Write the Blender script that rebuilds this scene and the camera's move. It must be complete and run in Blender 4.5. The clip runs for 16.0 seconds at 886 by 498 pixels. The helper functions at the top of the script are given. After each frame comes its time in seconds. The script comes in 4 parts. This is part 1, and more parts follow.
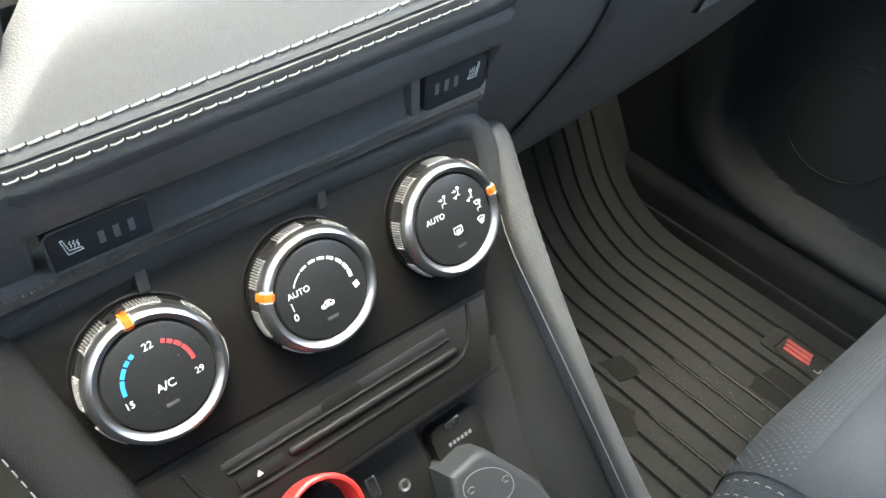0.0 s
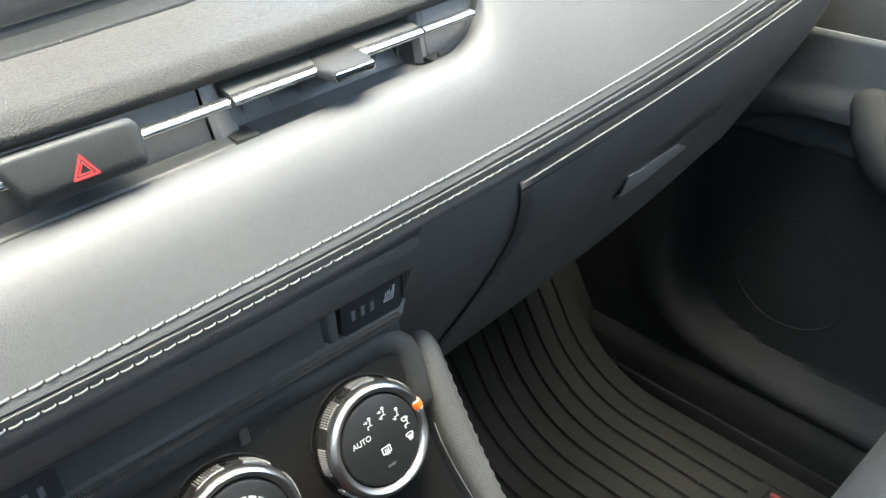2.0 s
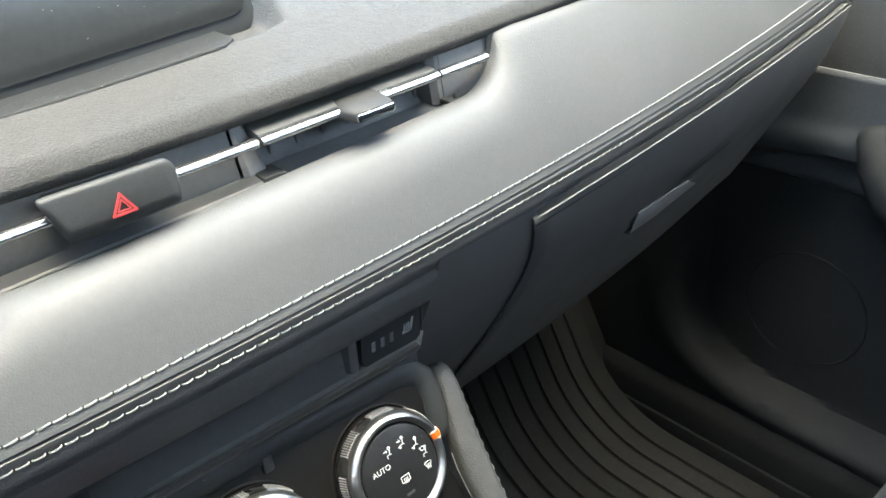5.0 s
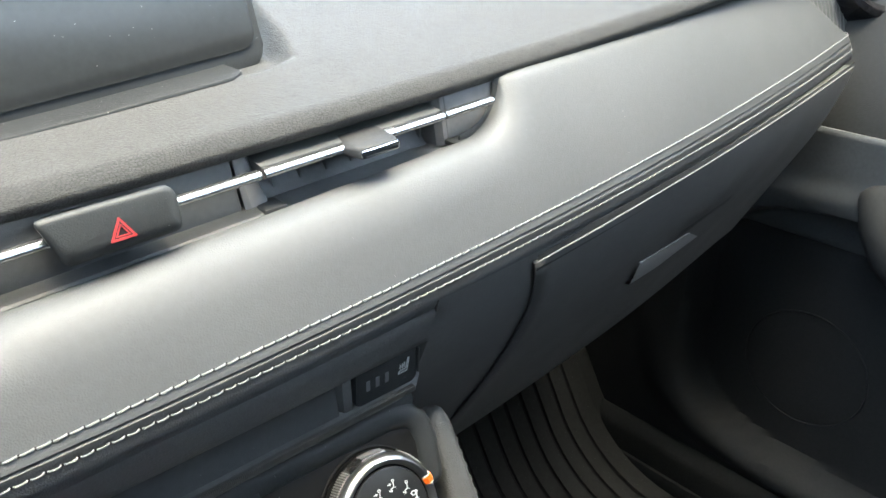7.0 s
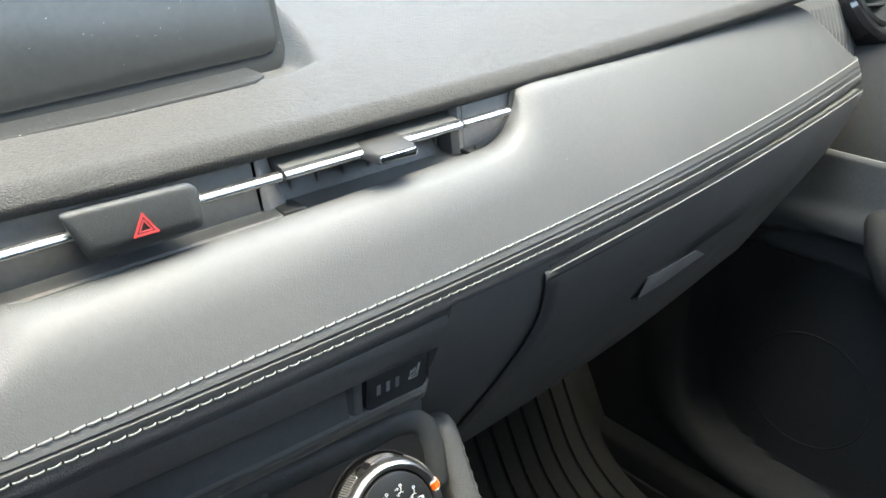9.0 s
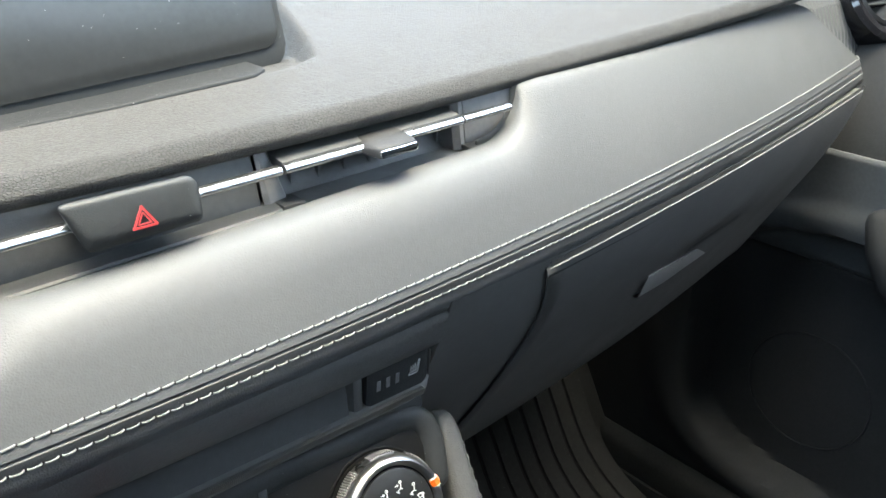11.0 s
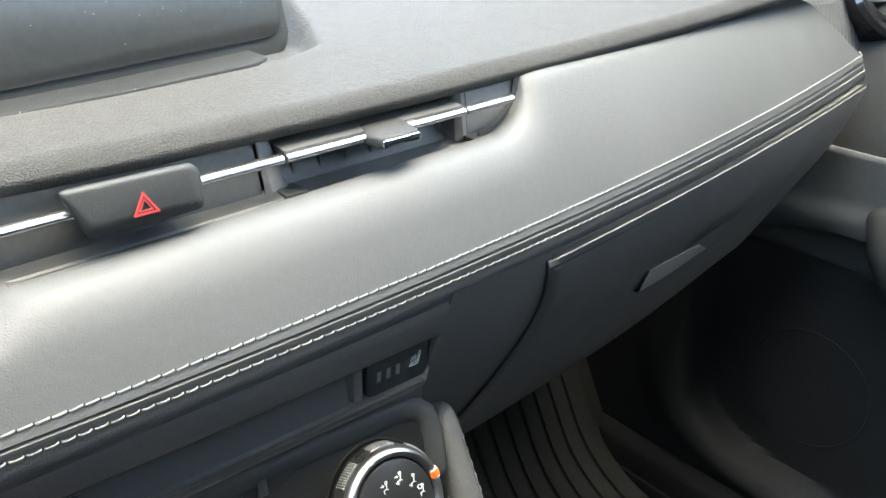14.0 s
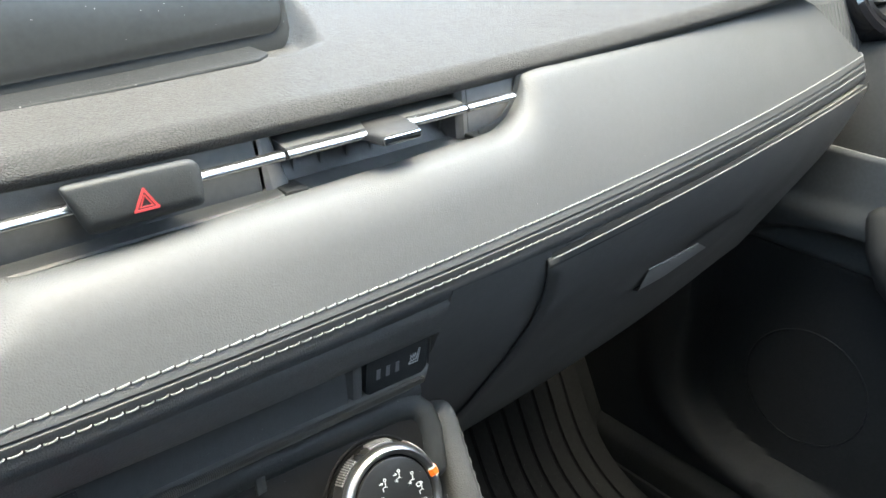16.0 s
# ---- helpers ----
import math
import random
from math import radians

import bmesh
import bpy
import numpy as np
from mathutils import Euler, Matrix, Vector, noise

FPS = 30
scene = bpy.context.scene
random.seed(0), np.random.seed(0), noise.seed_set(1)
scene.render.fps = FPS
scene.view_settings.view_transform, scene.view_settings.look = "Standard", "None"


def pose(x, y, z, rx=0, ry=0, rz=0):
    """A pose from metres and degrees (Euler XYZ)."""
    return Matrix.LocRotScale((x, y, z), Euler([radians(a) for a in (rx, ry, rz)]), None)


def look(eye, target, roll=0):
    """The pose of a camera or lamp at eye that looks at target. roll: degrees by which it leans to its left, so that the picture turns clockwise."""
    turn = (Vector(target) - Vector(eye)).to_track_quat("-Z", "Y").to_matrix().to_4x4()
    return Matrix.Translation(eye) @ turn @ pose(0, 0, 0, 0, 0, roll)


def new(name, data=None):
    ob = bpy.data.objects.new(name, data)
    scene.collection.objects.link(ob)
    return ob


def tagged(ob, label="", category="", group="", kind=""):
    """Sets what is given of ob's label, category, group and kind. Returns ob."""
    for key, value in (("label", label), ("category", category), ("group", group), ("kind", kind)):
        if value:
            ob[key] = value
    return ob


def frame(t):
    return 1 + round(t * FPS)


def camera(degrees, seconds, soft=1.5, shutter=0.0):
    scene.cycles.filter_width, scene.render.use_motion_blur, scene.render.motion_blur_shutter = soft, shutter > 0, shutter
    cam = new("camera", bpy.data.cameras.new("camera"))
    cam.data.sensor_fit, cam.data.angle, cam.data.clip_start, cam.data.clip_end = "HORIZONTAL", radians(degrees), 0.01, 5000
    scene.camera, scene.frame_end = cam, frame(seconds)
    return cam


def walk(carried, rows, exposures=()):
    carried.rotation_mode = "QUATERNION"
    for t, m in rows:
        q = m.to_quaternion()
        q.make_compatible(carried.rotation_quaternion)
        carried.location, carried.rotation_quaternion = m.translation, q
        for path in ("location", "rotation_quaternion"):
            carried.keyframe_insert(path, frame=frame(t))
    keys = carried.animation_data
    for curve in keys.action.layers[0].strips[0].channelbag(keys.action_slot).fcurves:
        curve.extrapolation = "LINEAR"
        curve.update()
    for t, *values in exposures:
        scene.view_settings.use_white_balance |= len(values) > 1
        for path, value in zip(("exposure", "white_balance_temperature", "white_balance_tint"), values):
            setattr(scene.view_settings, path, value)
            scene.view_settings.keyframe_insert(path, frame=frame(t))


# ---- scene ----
cam = camera(57.27, 16.0)
PATH = [
    (0, (-0.1249, -0.2226, 0.8089), (0.3575, 0.3295, 0.1289), 1.91),
    (0.2, (-0.1169, -0.2261, 0.8171), (0.3728, 0.3442, 0.1576), 0.13),
    (0.3, (-0.1115, -0.2270, 0.8177), (0.3861, 0.3509, 0.1709), -0.47),
    (0.5, (-0.1007, -0.2272, 0.8227), (0.4131, 0.3593, 0.1966), -1.27),
    (0.7, (-0.0937, -0.2331, 0.8310), (0.4284, 0.3704, 0.2283), -2.39),
    (0.8, (-0.0944, -0.2344, 0.8333), (0.4348, 0.3737, 0.2415), -2.62),
    (1, (-0.0921, -0.2346, 0.8396), (0.4425, 0.3756, 0.2549), -2.37),
    (1.5, (-0.0905, -0.2348, 0.8401), (0.4598, 0.3873, 0.2833), -2.41),
    (2, (-0.0888, -0.2359, 0.8427), (0.4725, 0.3927, 0.3046), -2.38),
    (2.5, (-0.0887, -0.2364, 0.8432), (0.4804, 0.3986, 0.3208), -2.27),
    (3, (-0.0892, -0.2363, 0.8421), (0.4813, 0.4006, 0.3234), -2.25),
    (3.5, (-0.0979, -0.2441, 0.8536), (0.4724, 0.3977, 0.3409), -2.57),
    (3.7, (-0.1021, -0.2440, 0.8481), (0.4644, 0.4027, 0.3373), -2.92),
    (5.8, (-0.0968, -0.2440, 0.8500), (0.4779, 0.4188, 0.3700), -2.73),
    (6, (-0.0961, -0.2448, 0.8518), (0.4848, 0.4199, 0.3821), -2.07),
    (6.5, (-0.0982, -0.2451, 0.8452), (0.4899, 0.4289, 0.3980), -1.03),
    (7, (-0.1003, -0.2441, 0.8425), (0.4896, 0.4314, 0.4002), -0.92),
    (7.5, (-0.1026, -0.2446, 0.8419), (0.4875, 0.4316, 0.4009), -0.88),
    (8, (-0.1046, -0.2431, 0.8395), (0.4858, 0.4355, 0.4025), 0.09),
    (8.5, (-0.1088, -0.2436, 0.8403), (0.4851, 0.4382, 0.4131), 0.59),
    (11, (-0.1091, -0.2430, 0.8364), (0.4873, 0.4395, 0.4139), 0.86),
    (11.5, (-0.1110, -0.2424, 0.8331), (0.4847, 0.4411, 0.4113), 0.90),
    (12, (-0.1111, -0.2427, 0.8345), (0.4850, 0.4399, 0.4119), 1.01),
    (12.5, (-0.1109, -0.2420, 0.8346), (0.4852, 0.4390, 0.4093), 1.22),
    (13, (-0.1118, -0.2426, 0.8350), (0.4848, 0.4382, 0.4100), 1.27),
    (13.5, (-0.1120, -0.2415, 0.8333), (0.4846, 0.4385, 0.4071), 1.37),
    (14, (-0.1102, -0.2424, 0.8333), (0.4862, 0.4380, 0.4074), 1.36),
    (14.5, (-0.1102, -0.2413, 0.8339), (0.4865, 0.4369, 0.4050), 1.64),
    (15, (-0.1102, -0.2426, 0.8346), (0.4860, 0.4367, 0.4067), 1.54),
    (15.5, (-0.1105, -0.2413, 0.8337), (0.4859, 0.4369, 0.4042), 1.73),
    (16, (-0.1104, -0.2414, 0.8333), (0.4864, 0.4367, 0.4043), 1.76),
]
walk(cam, [(t, look(eye, target, roll)) for t, eye, target, roll in PATH], exposures=[(0.0, 5.38, 7130, -3), (1.5, 5.04, 7130, -3), (3.7, 4.82, 7130, -3), (7.0, 4.72, 7130, -3), (16.0, 4.76, 7130, -3)])

# ---- world and light ----
world = bpy.data.worlds.new("World")
scene.world = world
world.use_nodes = True
wn = world.node_tree.nodes
sky = wn.new("ShaderNodeTexSky")
sky.sky_type = "NISHITA"
sky.sun_disc = False
sky.sun_elevation = radians(78)
sky.sun_rotation = radians(180)
sky.dust_density = 3.5
sky.air_density = 0.9
wn["Background"].inputs[1].default_value = 0.15
world.node_tree.links.new(sky.outputs[0], wn["Background"].inputs[0])
sun = new("sun", bpy.data.lights.new("sun", "SUN"))
sun.data.energy, sun.data.angle, sun.data.color = 0.16, radians(40), (1.0, 0.98, 0.96)
sun.matrix_basis = look((0, 0, 0), (-0.14, 0.15, -0.98))

# ---- materials ----


def material(name, color, rough=0.5, metal=0.0, spec=0.5, grain=0.0, grain_scale=900.0, kind="noise", vary=0.15,
             vary_scale=14.0, rough_vary=0.08, coat=0.0, dust=0.0, stretch=(1, 1, 1), dust_color=(0.24, 0.24, 0.23), crease_shade=0.0):
    """A surface with colour variation at two scales, fine relief, and specks of dust and painted crease shade where
    asked.
    """
    m = bpy.data.materials.new(name)
    m.use_nodes = True
    nt = m.node_tree
    n, link = nt.nodes, nt.links.new
    b = n["Principled BSDF"]
    b.inputs["Metallic"].default_value = metal
    b.inputs["Specular IOR Level"].default_value = spec
    b.inputs["Coat Weight"].default_value = coat
    b.inputs["Coat Roughness"].default_value = 0.08
    tc = n.new("ShaderNodeTexCoord")
    mp = n.new("ShaderNodeMapping")
    mp.inputs["Scale"].default_value = stretch
    link(tc.outputs["Object"], mp.inputs["Vector"])
    big = n.new("ShaderNodeTexNoise")
    big.inputs["Scale"].default_value, big.inputs["Detail"].default_value = vary_scale, 5.0
    link(mp.outputs[0], big.inputs["Vector"])
    fine = n.new("ShaderNodeTexNoise")
    fine.inputs["Scale"].default_value, fine.inputs["Detail"].default_value = vary_scale * 22, 3.0
    link(mp.outputs[0], fine.inputs["Vector"])
    add = n.new("ShaderNodeMath")
    add.operation = "ADD"
    link(big.outputs[0], add.inputs[0])
    link(fine.outputs[0], add.inputs[1])
    rng = n.new("ShaderNodeMapRange")
    rng.inputs["From Min"].default_value, rng.inputs["From Max"].default_value = 0.6, 1.4
    rng.inputs["To Min"].default_value, rng.inputs["To Max"].default_value = 1 - vary, 1 + vary
    link(add.outputs[0], rng.inputs[0])
    mul = n.new("ShaderNodeVectorMath")
    mul.operation = "SCALE"
    mul.inputs[0].default_value = color
    link(rng.outputs[0], mul.inputs["Scale"])
    col = mul.outputs[0]
    if dust:
        sp = n.new("ShaderNodeTexVoronoi")
        sp.inputs["Scale"].default_value = 620.0
        link(tc.outputs["Object"], sp.inputs["Vector"])
        lt = n.new("ShaderNodeMath")
        lt.operation = "LESS_THAN"
        lt.inputs[1].default_value = 0.09 + 0.03 * dust
        link(sp.outputs["Distance"], lt.inputs[0])
        pick = n.new("ShaderNodeMath")
        pick.operation = "GREATER_THAN"
        pick.inputs[1].default_value = 1 - 0.12 * dust
        sep = n.new("ShaderNodeSeparateColor")
        link(sp.outputs["Color"], sep.inputs[0])
        link(sep.outputs[0], pick.inputs[0])
        both = n.new("ShaderNodeMath")
        both.operation = "MULTIPLY"
        link(lt.outputs[0], both.inputs[0])
        link(pick.outputs[0], both.inputs[1])
        mix = n.new("ShaderNodeMix")
        mix.data_type = "RGBA"
        mix.inputs["B"].default_value = (*dust_color, 1)
        link(both.outputs[0], mix.inputs["Factor"])
        link(col, mix.inputs["A"])
        col = mix.outputs["Result"]
    link(col, b.inputs["Base Color"])
    rr = n.new("ShaderNodeMapRange")
    rr.inputs["From Min"].default_value, rr.inputs["From Max"].default_value = 0.3, 0.7
    rr.inputs["To Min"].default_value, rr.inputs["To Max"].default_value = max(rough - rough_vary, 0.02), rough + rough_vary
    link(big.outputs[0], rr.inputs[0])
    link(rr.outputs[0], b.inputs["Roughness"])
    if grain:
        if kind == "pebble":
            g = n.new("ShaderNodeTexVoronoi")
            g.feature = "SMOOTH_F1"
            g.inputs["Scale"].default_value = grain_scale
            out = g.outputs["Distance"]
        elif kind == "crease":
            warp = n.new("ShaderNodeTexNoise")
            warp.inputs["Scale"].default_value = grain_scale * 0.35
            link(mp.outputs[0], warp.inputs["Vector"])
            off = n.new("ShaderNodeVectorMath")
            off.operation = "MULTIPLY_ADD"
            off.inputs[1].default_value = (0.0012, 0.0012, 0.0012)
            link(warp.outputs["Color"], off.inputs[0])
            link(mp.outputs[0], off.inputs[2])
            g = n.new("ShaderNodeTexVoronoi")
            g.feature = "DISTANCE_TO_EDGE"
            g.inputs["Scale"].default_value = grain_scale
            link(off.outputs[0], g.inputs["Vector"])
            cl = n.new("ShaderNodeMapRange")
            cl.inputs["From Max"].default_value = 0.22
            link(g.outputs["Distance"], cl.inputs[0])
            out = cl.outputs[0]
        else:
            g = n.new("ShaderNodeTexNoise")
            g.inputs["Scale"].default_value, g.inputs["Detail"].default_value = grain_scale, 4.0
            out = g.outputs[0]
        if kind != "crease":
            link(mp.outputs[0], g.inputs["Vector"])
        # darkens the colour in the creases, painting in the relief's shade
        if crease_shade:
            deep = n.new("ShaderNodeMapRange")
            deep.inputs["To Min"].default_value = 1 - crease_shade
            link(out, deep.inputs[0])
            dimmed = n.new("ShaderNodeVectorMath")
            dimmed.operation = "SCALE"
            link(col, dimmed.inputs[0])
            link(deep.outputs[0], dimmed.inputs["Scale"])
            link(dimmed.outputs[0], b.inputs["Base Color"])
        bump = n.new("ShaderNodeBump")
        bump.inputs["Strength"].default_value = grain
        bump.inputs["Distance"].default_value = 0.0006
        link(out, bump.inputs["Height"])
        link(bump.outputs[0], b.inputs["Normal"])
    return m


LEATHER = material("black_leatherette", (0.0525, 0.0552, 0.0570), 0.60, spec=0.30, grain=0.27, grain_scale=1500, kind="pebble", vary=0.08, dust=0.1)
PAD = material("grained_soft_plastic", (0.0360, 0.0366, 0.0364), 0.62, spec=0.20, grain=0.5, grain_scale=1100, kind="crease", stretch=(0.5, 1.0, 1.0), crease_shade=0.38)
TABGREY = material("matt_tab_plastic", (0.019, 0.0195, 0.020), 0.58, spec=0.2, grain=0.3, grain_scale=1500)
PLASTIC = material("black_moulded_plastic", (0.022, 0.024, 0.025), 0.52, spec=0.24, grain=0.3, grain_scale=1500, dust=0.2)
LOWER = material("matt_lower_dash_plastic", (0.0660, 0.0673, 0.0673), 0.58, grain=0.4, grain_scale=1200, dust=0.12)
GREYPL = material("grey_vent_plastic", (0.047, 0.049, 0.0495), 0.46, spec=0.4, grain=0.25, grain_scale=1500, dust=0.2)
SATIN = material("satin_black_fascia", (0.0065, 0.0064, 0.0062), 0.50, spec=0.12, grain=0.12, grain_scale=900, dust=0.06, rough_vary=0.04)
GLOSS = material("gloss_black_plastic", (0.008, 0.008, 0.009), 0.10, rough_vary=0.03, dust=0.1)
DARK = material("unlit_black_plastic", (0.010, 0.010, 0.011), 0.7, spec=0.2, grain=0.2)
CHROME = material("satin_chrome", (0.72, 0.72, 0.71), 0.14, metal=1.0, vary=0.04, rough_vary=0.05)
KNURL = material("knurled_bright_metal", (0.36, 0.36, 0.35), 0.45, metal=0.6, vary=0.08)
SMOKE = material("smoked_dark_chrome", (0.10, 0.10, 0.10), 0.32, metal=0.85, vary=0.10)
BARMETAL = material("brushed_bright_bar", (0.50, 0.50, 0.50), 0.27, metal=1.0, vary=0.05)
RINGMETAL = material("satin_silver_ring", (0.42, 0.42, 0.41), 0.34, metal=1.0, vary=0.06)
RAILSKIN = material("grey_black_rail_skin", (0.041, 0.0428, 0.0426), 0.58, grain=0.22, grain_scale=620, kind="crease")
# left rail and wall skin, darkened to stand for the driver's shadow
RAILSHADED = material("shaded_rail_skin", (0.0085, 0.009, 0.0095), 0.75, spec=0.12, grain=0.25, grain_scale=620, kind="crease")
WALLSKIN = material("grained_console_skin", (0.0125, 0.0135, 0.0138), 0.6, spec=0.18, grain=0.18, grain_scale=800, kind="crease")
FACE = material("knob_face_black", (0.0095, 0.0102, 0.011), 0.42, spec=0.3, grain=0.1, grain_scale=1800, dust=0.15)
WHITE = material("white_print", (0.48, 0.49, 0.48), 0.5, vary=0.05)
DIMWHITE = material("dim_indicator_grey", (0.11, 0.11, 0.115), 0.5, vary=0.08)
FAINT = material("faint_indicator_grey", (0.030, 0.031, 0.033), 0.45, vary=0.08)
RED = material("red_print", (0.30, 0.032, 0.036), 0.5, vary=0.06)
EMBLEM = material("dull_red_rubber", (0.13, 0.014, 0.013), 0.6, grain=0.3, vary=0.2)
BLUE = material("blue_print", (0.02, 0.19, 0.55), 0.5, vary=0.06)
ORANGE = material("orange_pointer", (0.48, 0.085, 0.010), 0.35, vary=0.1)
THREAD = material("pale_grey_thread", (0.155, 0.156, 0.152), 0.75, grain=0.8, grain_scale=2500, vary=0.12, vary_scale=60)
STRAP = material("red_silicone_strap", (0.42, 0.022, 0.02), 0.45, grain=0.1, vary=0.08)
RUBBER = material("dusty_black_rubber", (0.0080, 0.0085, 0.0085), 0.75, spec=0.14, grain=0.6, grain_scale=420, vary=0.4, vary_scale=9.0, dust=0.6, dust_color=(0.12, 0.12, 0.12))
GROOVE = material("mat_groove_rubber", (0.0065, 0.0066, 0.0064), 0.8, spec=0.04, grain=0.4, grain_scale=500)
CARPET = material("charcoal_carpet", (0.0100, 0.0107, 0.0108), 0.95, spec=0.08, grain=1.0, grain_scale=900, vary=0.3)
DOORPL = material("black_door_plastic", (0.0215, 0.0226, 0.0228), 0.65, spec=0.06, grain=0.4, grain_scale=1100)
# door skin lightened to stand for the light on the upper door
DOORLIT = material("lightened_door_skin", (0.055, 0.059, 0.060), 0.65, spec=0.12, grain=0.4, grain_scale=1100)
SCREEN = material("dusty_screen_glass", (0.020, 0.0215, 0.022), 0.26, spec=0.36, rough_vary=0.02, dust=0.4)
SEATLEA = material("grey_black_seat_leather", (0.034, 0.037, 0.0385), 0.6, spec=0.25, grain=0.4, grain_scale=700, kind="crease")
TOPLEA = material("grey_perforated_leather", (0.027, 0.030, 0.0315), 0.62, spec=0.2, grain=0.3, grain_scale=700, kind="crease")
KNIT = material("woven_seat_fabric", (0.022, 0.024, 0.026), 0.7, spec=0.3, grain=0.5, grain_scale=1000)
WEAVE = material("grey_seat_weave", (0.055, 0.060, 0.063), 0.7, spec=0.3)
LEDGE = material("dusty_grey_plastic", (0.0100, 0.0112, 0.0122), 0.6, spec=0.2, grain=0.5, grain_scale=900, dust=1.6, vary=0.25)
DUSTY = material("pale_dry_dirt", (0.050, 0.047, 0.043), 0.9, grain=0.8, grain_scale=800, vary=0.4)
# blanking panel, coloured darker than VENTGREY because less light falls on it
PANELGREY = material("dark_grey_panel_plastic", (0.075, 0.078, 0.080), 0.48, spec=0.35, grain=0.2, grain_scale=1500)
DRYLEAF = material("pale_dry_scrap", (0.12, 0.10, 0.07), 0.8, grain=0.4)
# dark vent plastic lightened to stand for light and haze in the slot
VENTGREY = material("lightened_vent_plastic", (0.125, 0.128, 0.13), 0.45, grain=0.2, grain_scale=1500, dust=0.2)
# latch plastic paled so that its upturned face looks lit
LATCHLIT = material("lightened_latch_plastic", (0.27, 0.275, 0.275), 0.45, grain=0.2, grain_scale=1500)
LINING = material("light_grey_headliner", (0.42, 0.42, 0.40), 0.9, grain=0.5, grain_scale=600)
METAL = material("bare_port_metal", (0.7, 0.68, 0.62), 0.3, metal=1.0)
GROUND = material("grey_asphalt", (0.06, 0.06, 0.06), 0.9, grain=0.5, grain_scale=60)

# ---- helpers ----
WORLD = {}
EYE4 = Matrix.Identity(4)


def thing(name, label, category, group="", kind="", at=EYE4):
    ob = new(name)
    ob.empty_display_size = 0.02
    ob.matrix_basis = at
    WORLD[ob] = at.copy()
    return tagged(ob, label, category, group, kind)


def finish(bm, material_, smooth=True, angle=40):
    bmesh.ops.recalc_face_normals(bm, faces=bm.faces)
    me = bpy.data.meshes.new("m")
    if smooth:
        for f in bm.faces:
            f.smooth = True
        for e in bm.edges:
            if len(e.link_faces) == 2 and e.calc_face_angle(0) > radians(angle):
                e.smooth = False
    bm.to_mesh(me)
    bm.free()
    me.materials.append(material_)
    return me


def part(name, bm, material_, parent, label="", at=EYE4, smooth=True, angle=40):
    """One mesh under a thing or a part; at carries the mesh's own coordinates into the world."""
    me = bm if isinstance(bm, bpy.types.Mesh) else finish(bm, material_, smooth, angle)
    me.name = name
    ob = new(name, me)
    ob.parent = parent
    ob.matrix_basis = WORLD[parent].inverted() @ at
    WORLD[ob] = at.copy()
    return tagged(ob, label)


def solo(name, bm, material_, label, category, kind="", group="", at=EYE4):
    me = finish(bm, material_)
    me.name = name
    ob = new(name, me)
    ob.matrix_basis = at
    WORLD[ob] = at.copy()
    return tagged(ob, label, category, group, kind)


def box(x0, x1, y0, y1, z0, z1, bevel=0.0, seg=2, bm=None):
    bm = bm or bmesh.new()
    g = bmesh.ops.create_cube(bm, size=1.0)
    for v in g["verts"]:
        v.co = Vector(((x0 + x1) / 2 + v.co.x * (x1 - x0), (y0 + y1) / 2 + v.co.y * (y1 - y0), (z0 + z1) / 2 + v.co.z * (z1 - z0)))
    if bevel:
        es = {e for v in g["verts"] for e in v.link_edges}
        bmesh.ops.bevel(bm, geom=list(es), offset=bevel, segments=seg, profile=0.5, affect="EDGES")
    return bm


def loft(rows, close_u=False, close_v=False, bm=None, caps=False):
    """A sheet through rows of points."""
    bm = bm or bmesh.new()
    vs = [[bm.verts.new(p) for p in r] for r in rows]
    nr, nc = len(vs), len(vs[0])
    for i in range(nr if close_v else nr - 1):
        for j in range(nc if close_u else nc - 1):
            bm.faces.new((vs[i][j], vs[i][(j + 1) % nc], vs[(i + 1) % nr][(j + 1) % nc], vs[(i + 1) % nr][j]))
    if caps:
        bm.faces.new(vs[0])
        bm.faces.new(vs[-1])
    return bm


def lathe(profile, seg=48, a0=0.0, a1=360.0, bm=None):
    """A turned body round z from (radius, height) pairs."""
    full = abs(a1 - a0) >= 360
    n = seg if full else seg + 1
    rows = []
    for i in range(n):
        a = radians(a0 + (a1 - a0) * i / seg)
        rows.append([(r * math.cos(a), r * math.sin(a), h) for r, h in profile])
    return loft(rows, close_v=full, bm=bm)


def tube(path, rx, ry=None, seg=12, side=(1, 0, 0), power=2.0, caps=True, bm=None, ends=True):
    """A rounded strip along a path: rx along side, ry across; the ends taper round."""
    ry = ry or rx
    path = [Vector(p) for p in path]
    rows = []
    for i, p in enumerate(path):
        d = (path[min(i + 1, len(path) - 1)] - path[max(i - 1, 0)]).normalized()
        s = Vector(side)
        s = (s - d * s.dot(d)).normalized()
        q = d.cross(s)
        row = []
        for k in range(seg):
            a = 2 * math.pi * k / seg
            c, w = math.cos(a), math.sin(a)
            row.append(p + s * (rx * math.copysign(abs(c) ** (2 / power), c)) + q * (ry * math.copysign(abs(w) ** (2 / power), w)))
        rows.append(row)
    if ends:
        def dome(row, p, d, r):
            return [[p + (Vector(v) - p) * math.cos(a) + d * (r * math.sin(a)) for v in row] for a in (0.5, 1.0, 1.4)]
        d0 = (path[0] - path[1]).normalized()
        d1 = (path[-1] - path[-2]).normalized()
        r = min(rx, ry)
        rows = dome(rows[0], path[0], d0, r)[::-1] + rows + dome(rows[-1], path[-1], d1, r)
    return loft(rows, close_u=True, caps=caps, bm=bm)


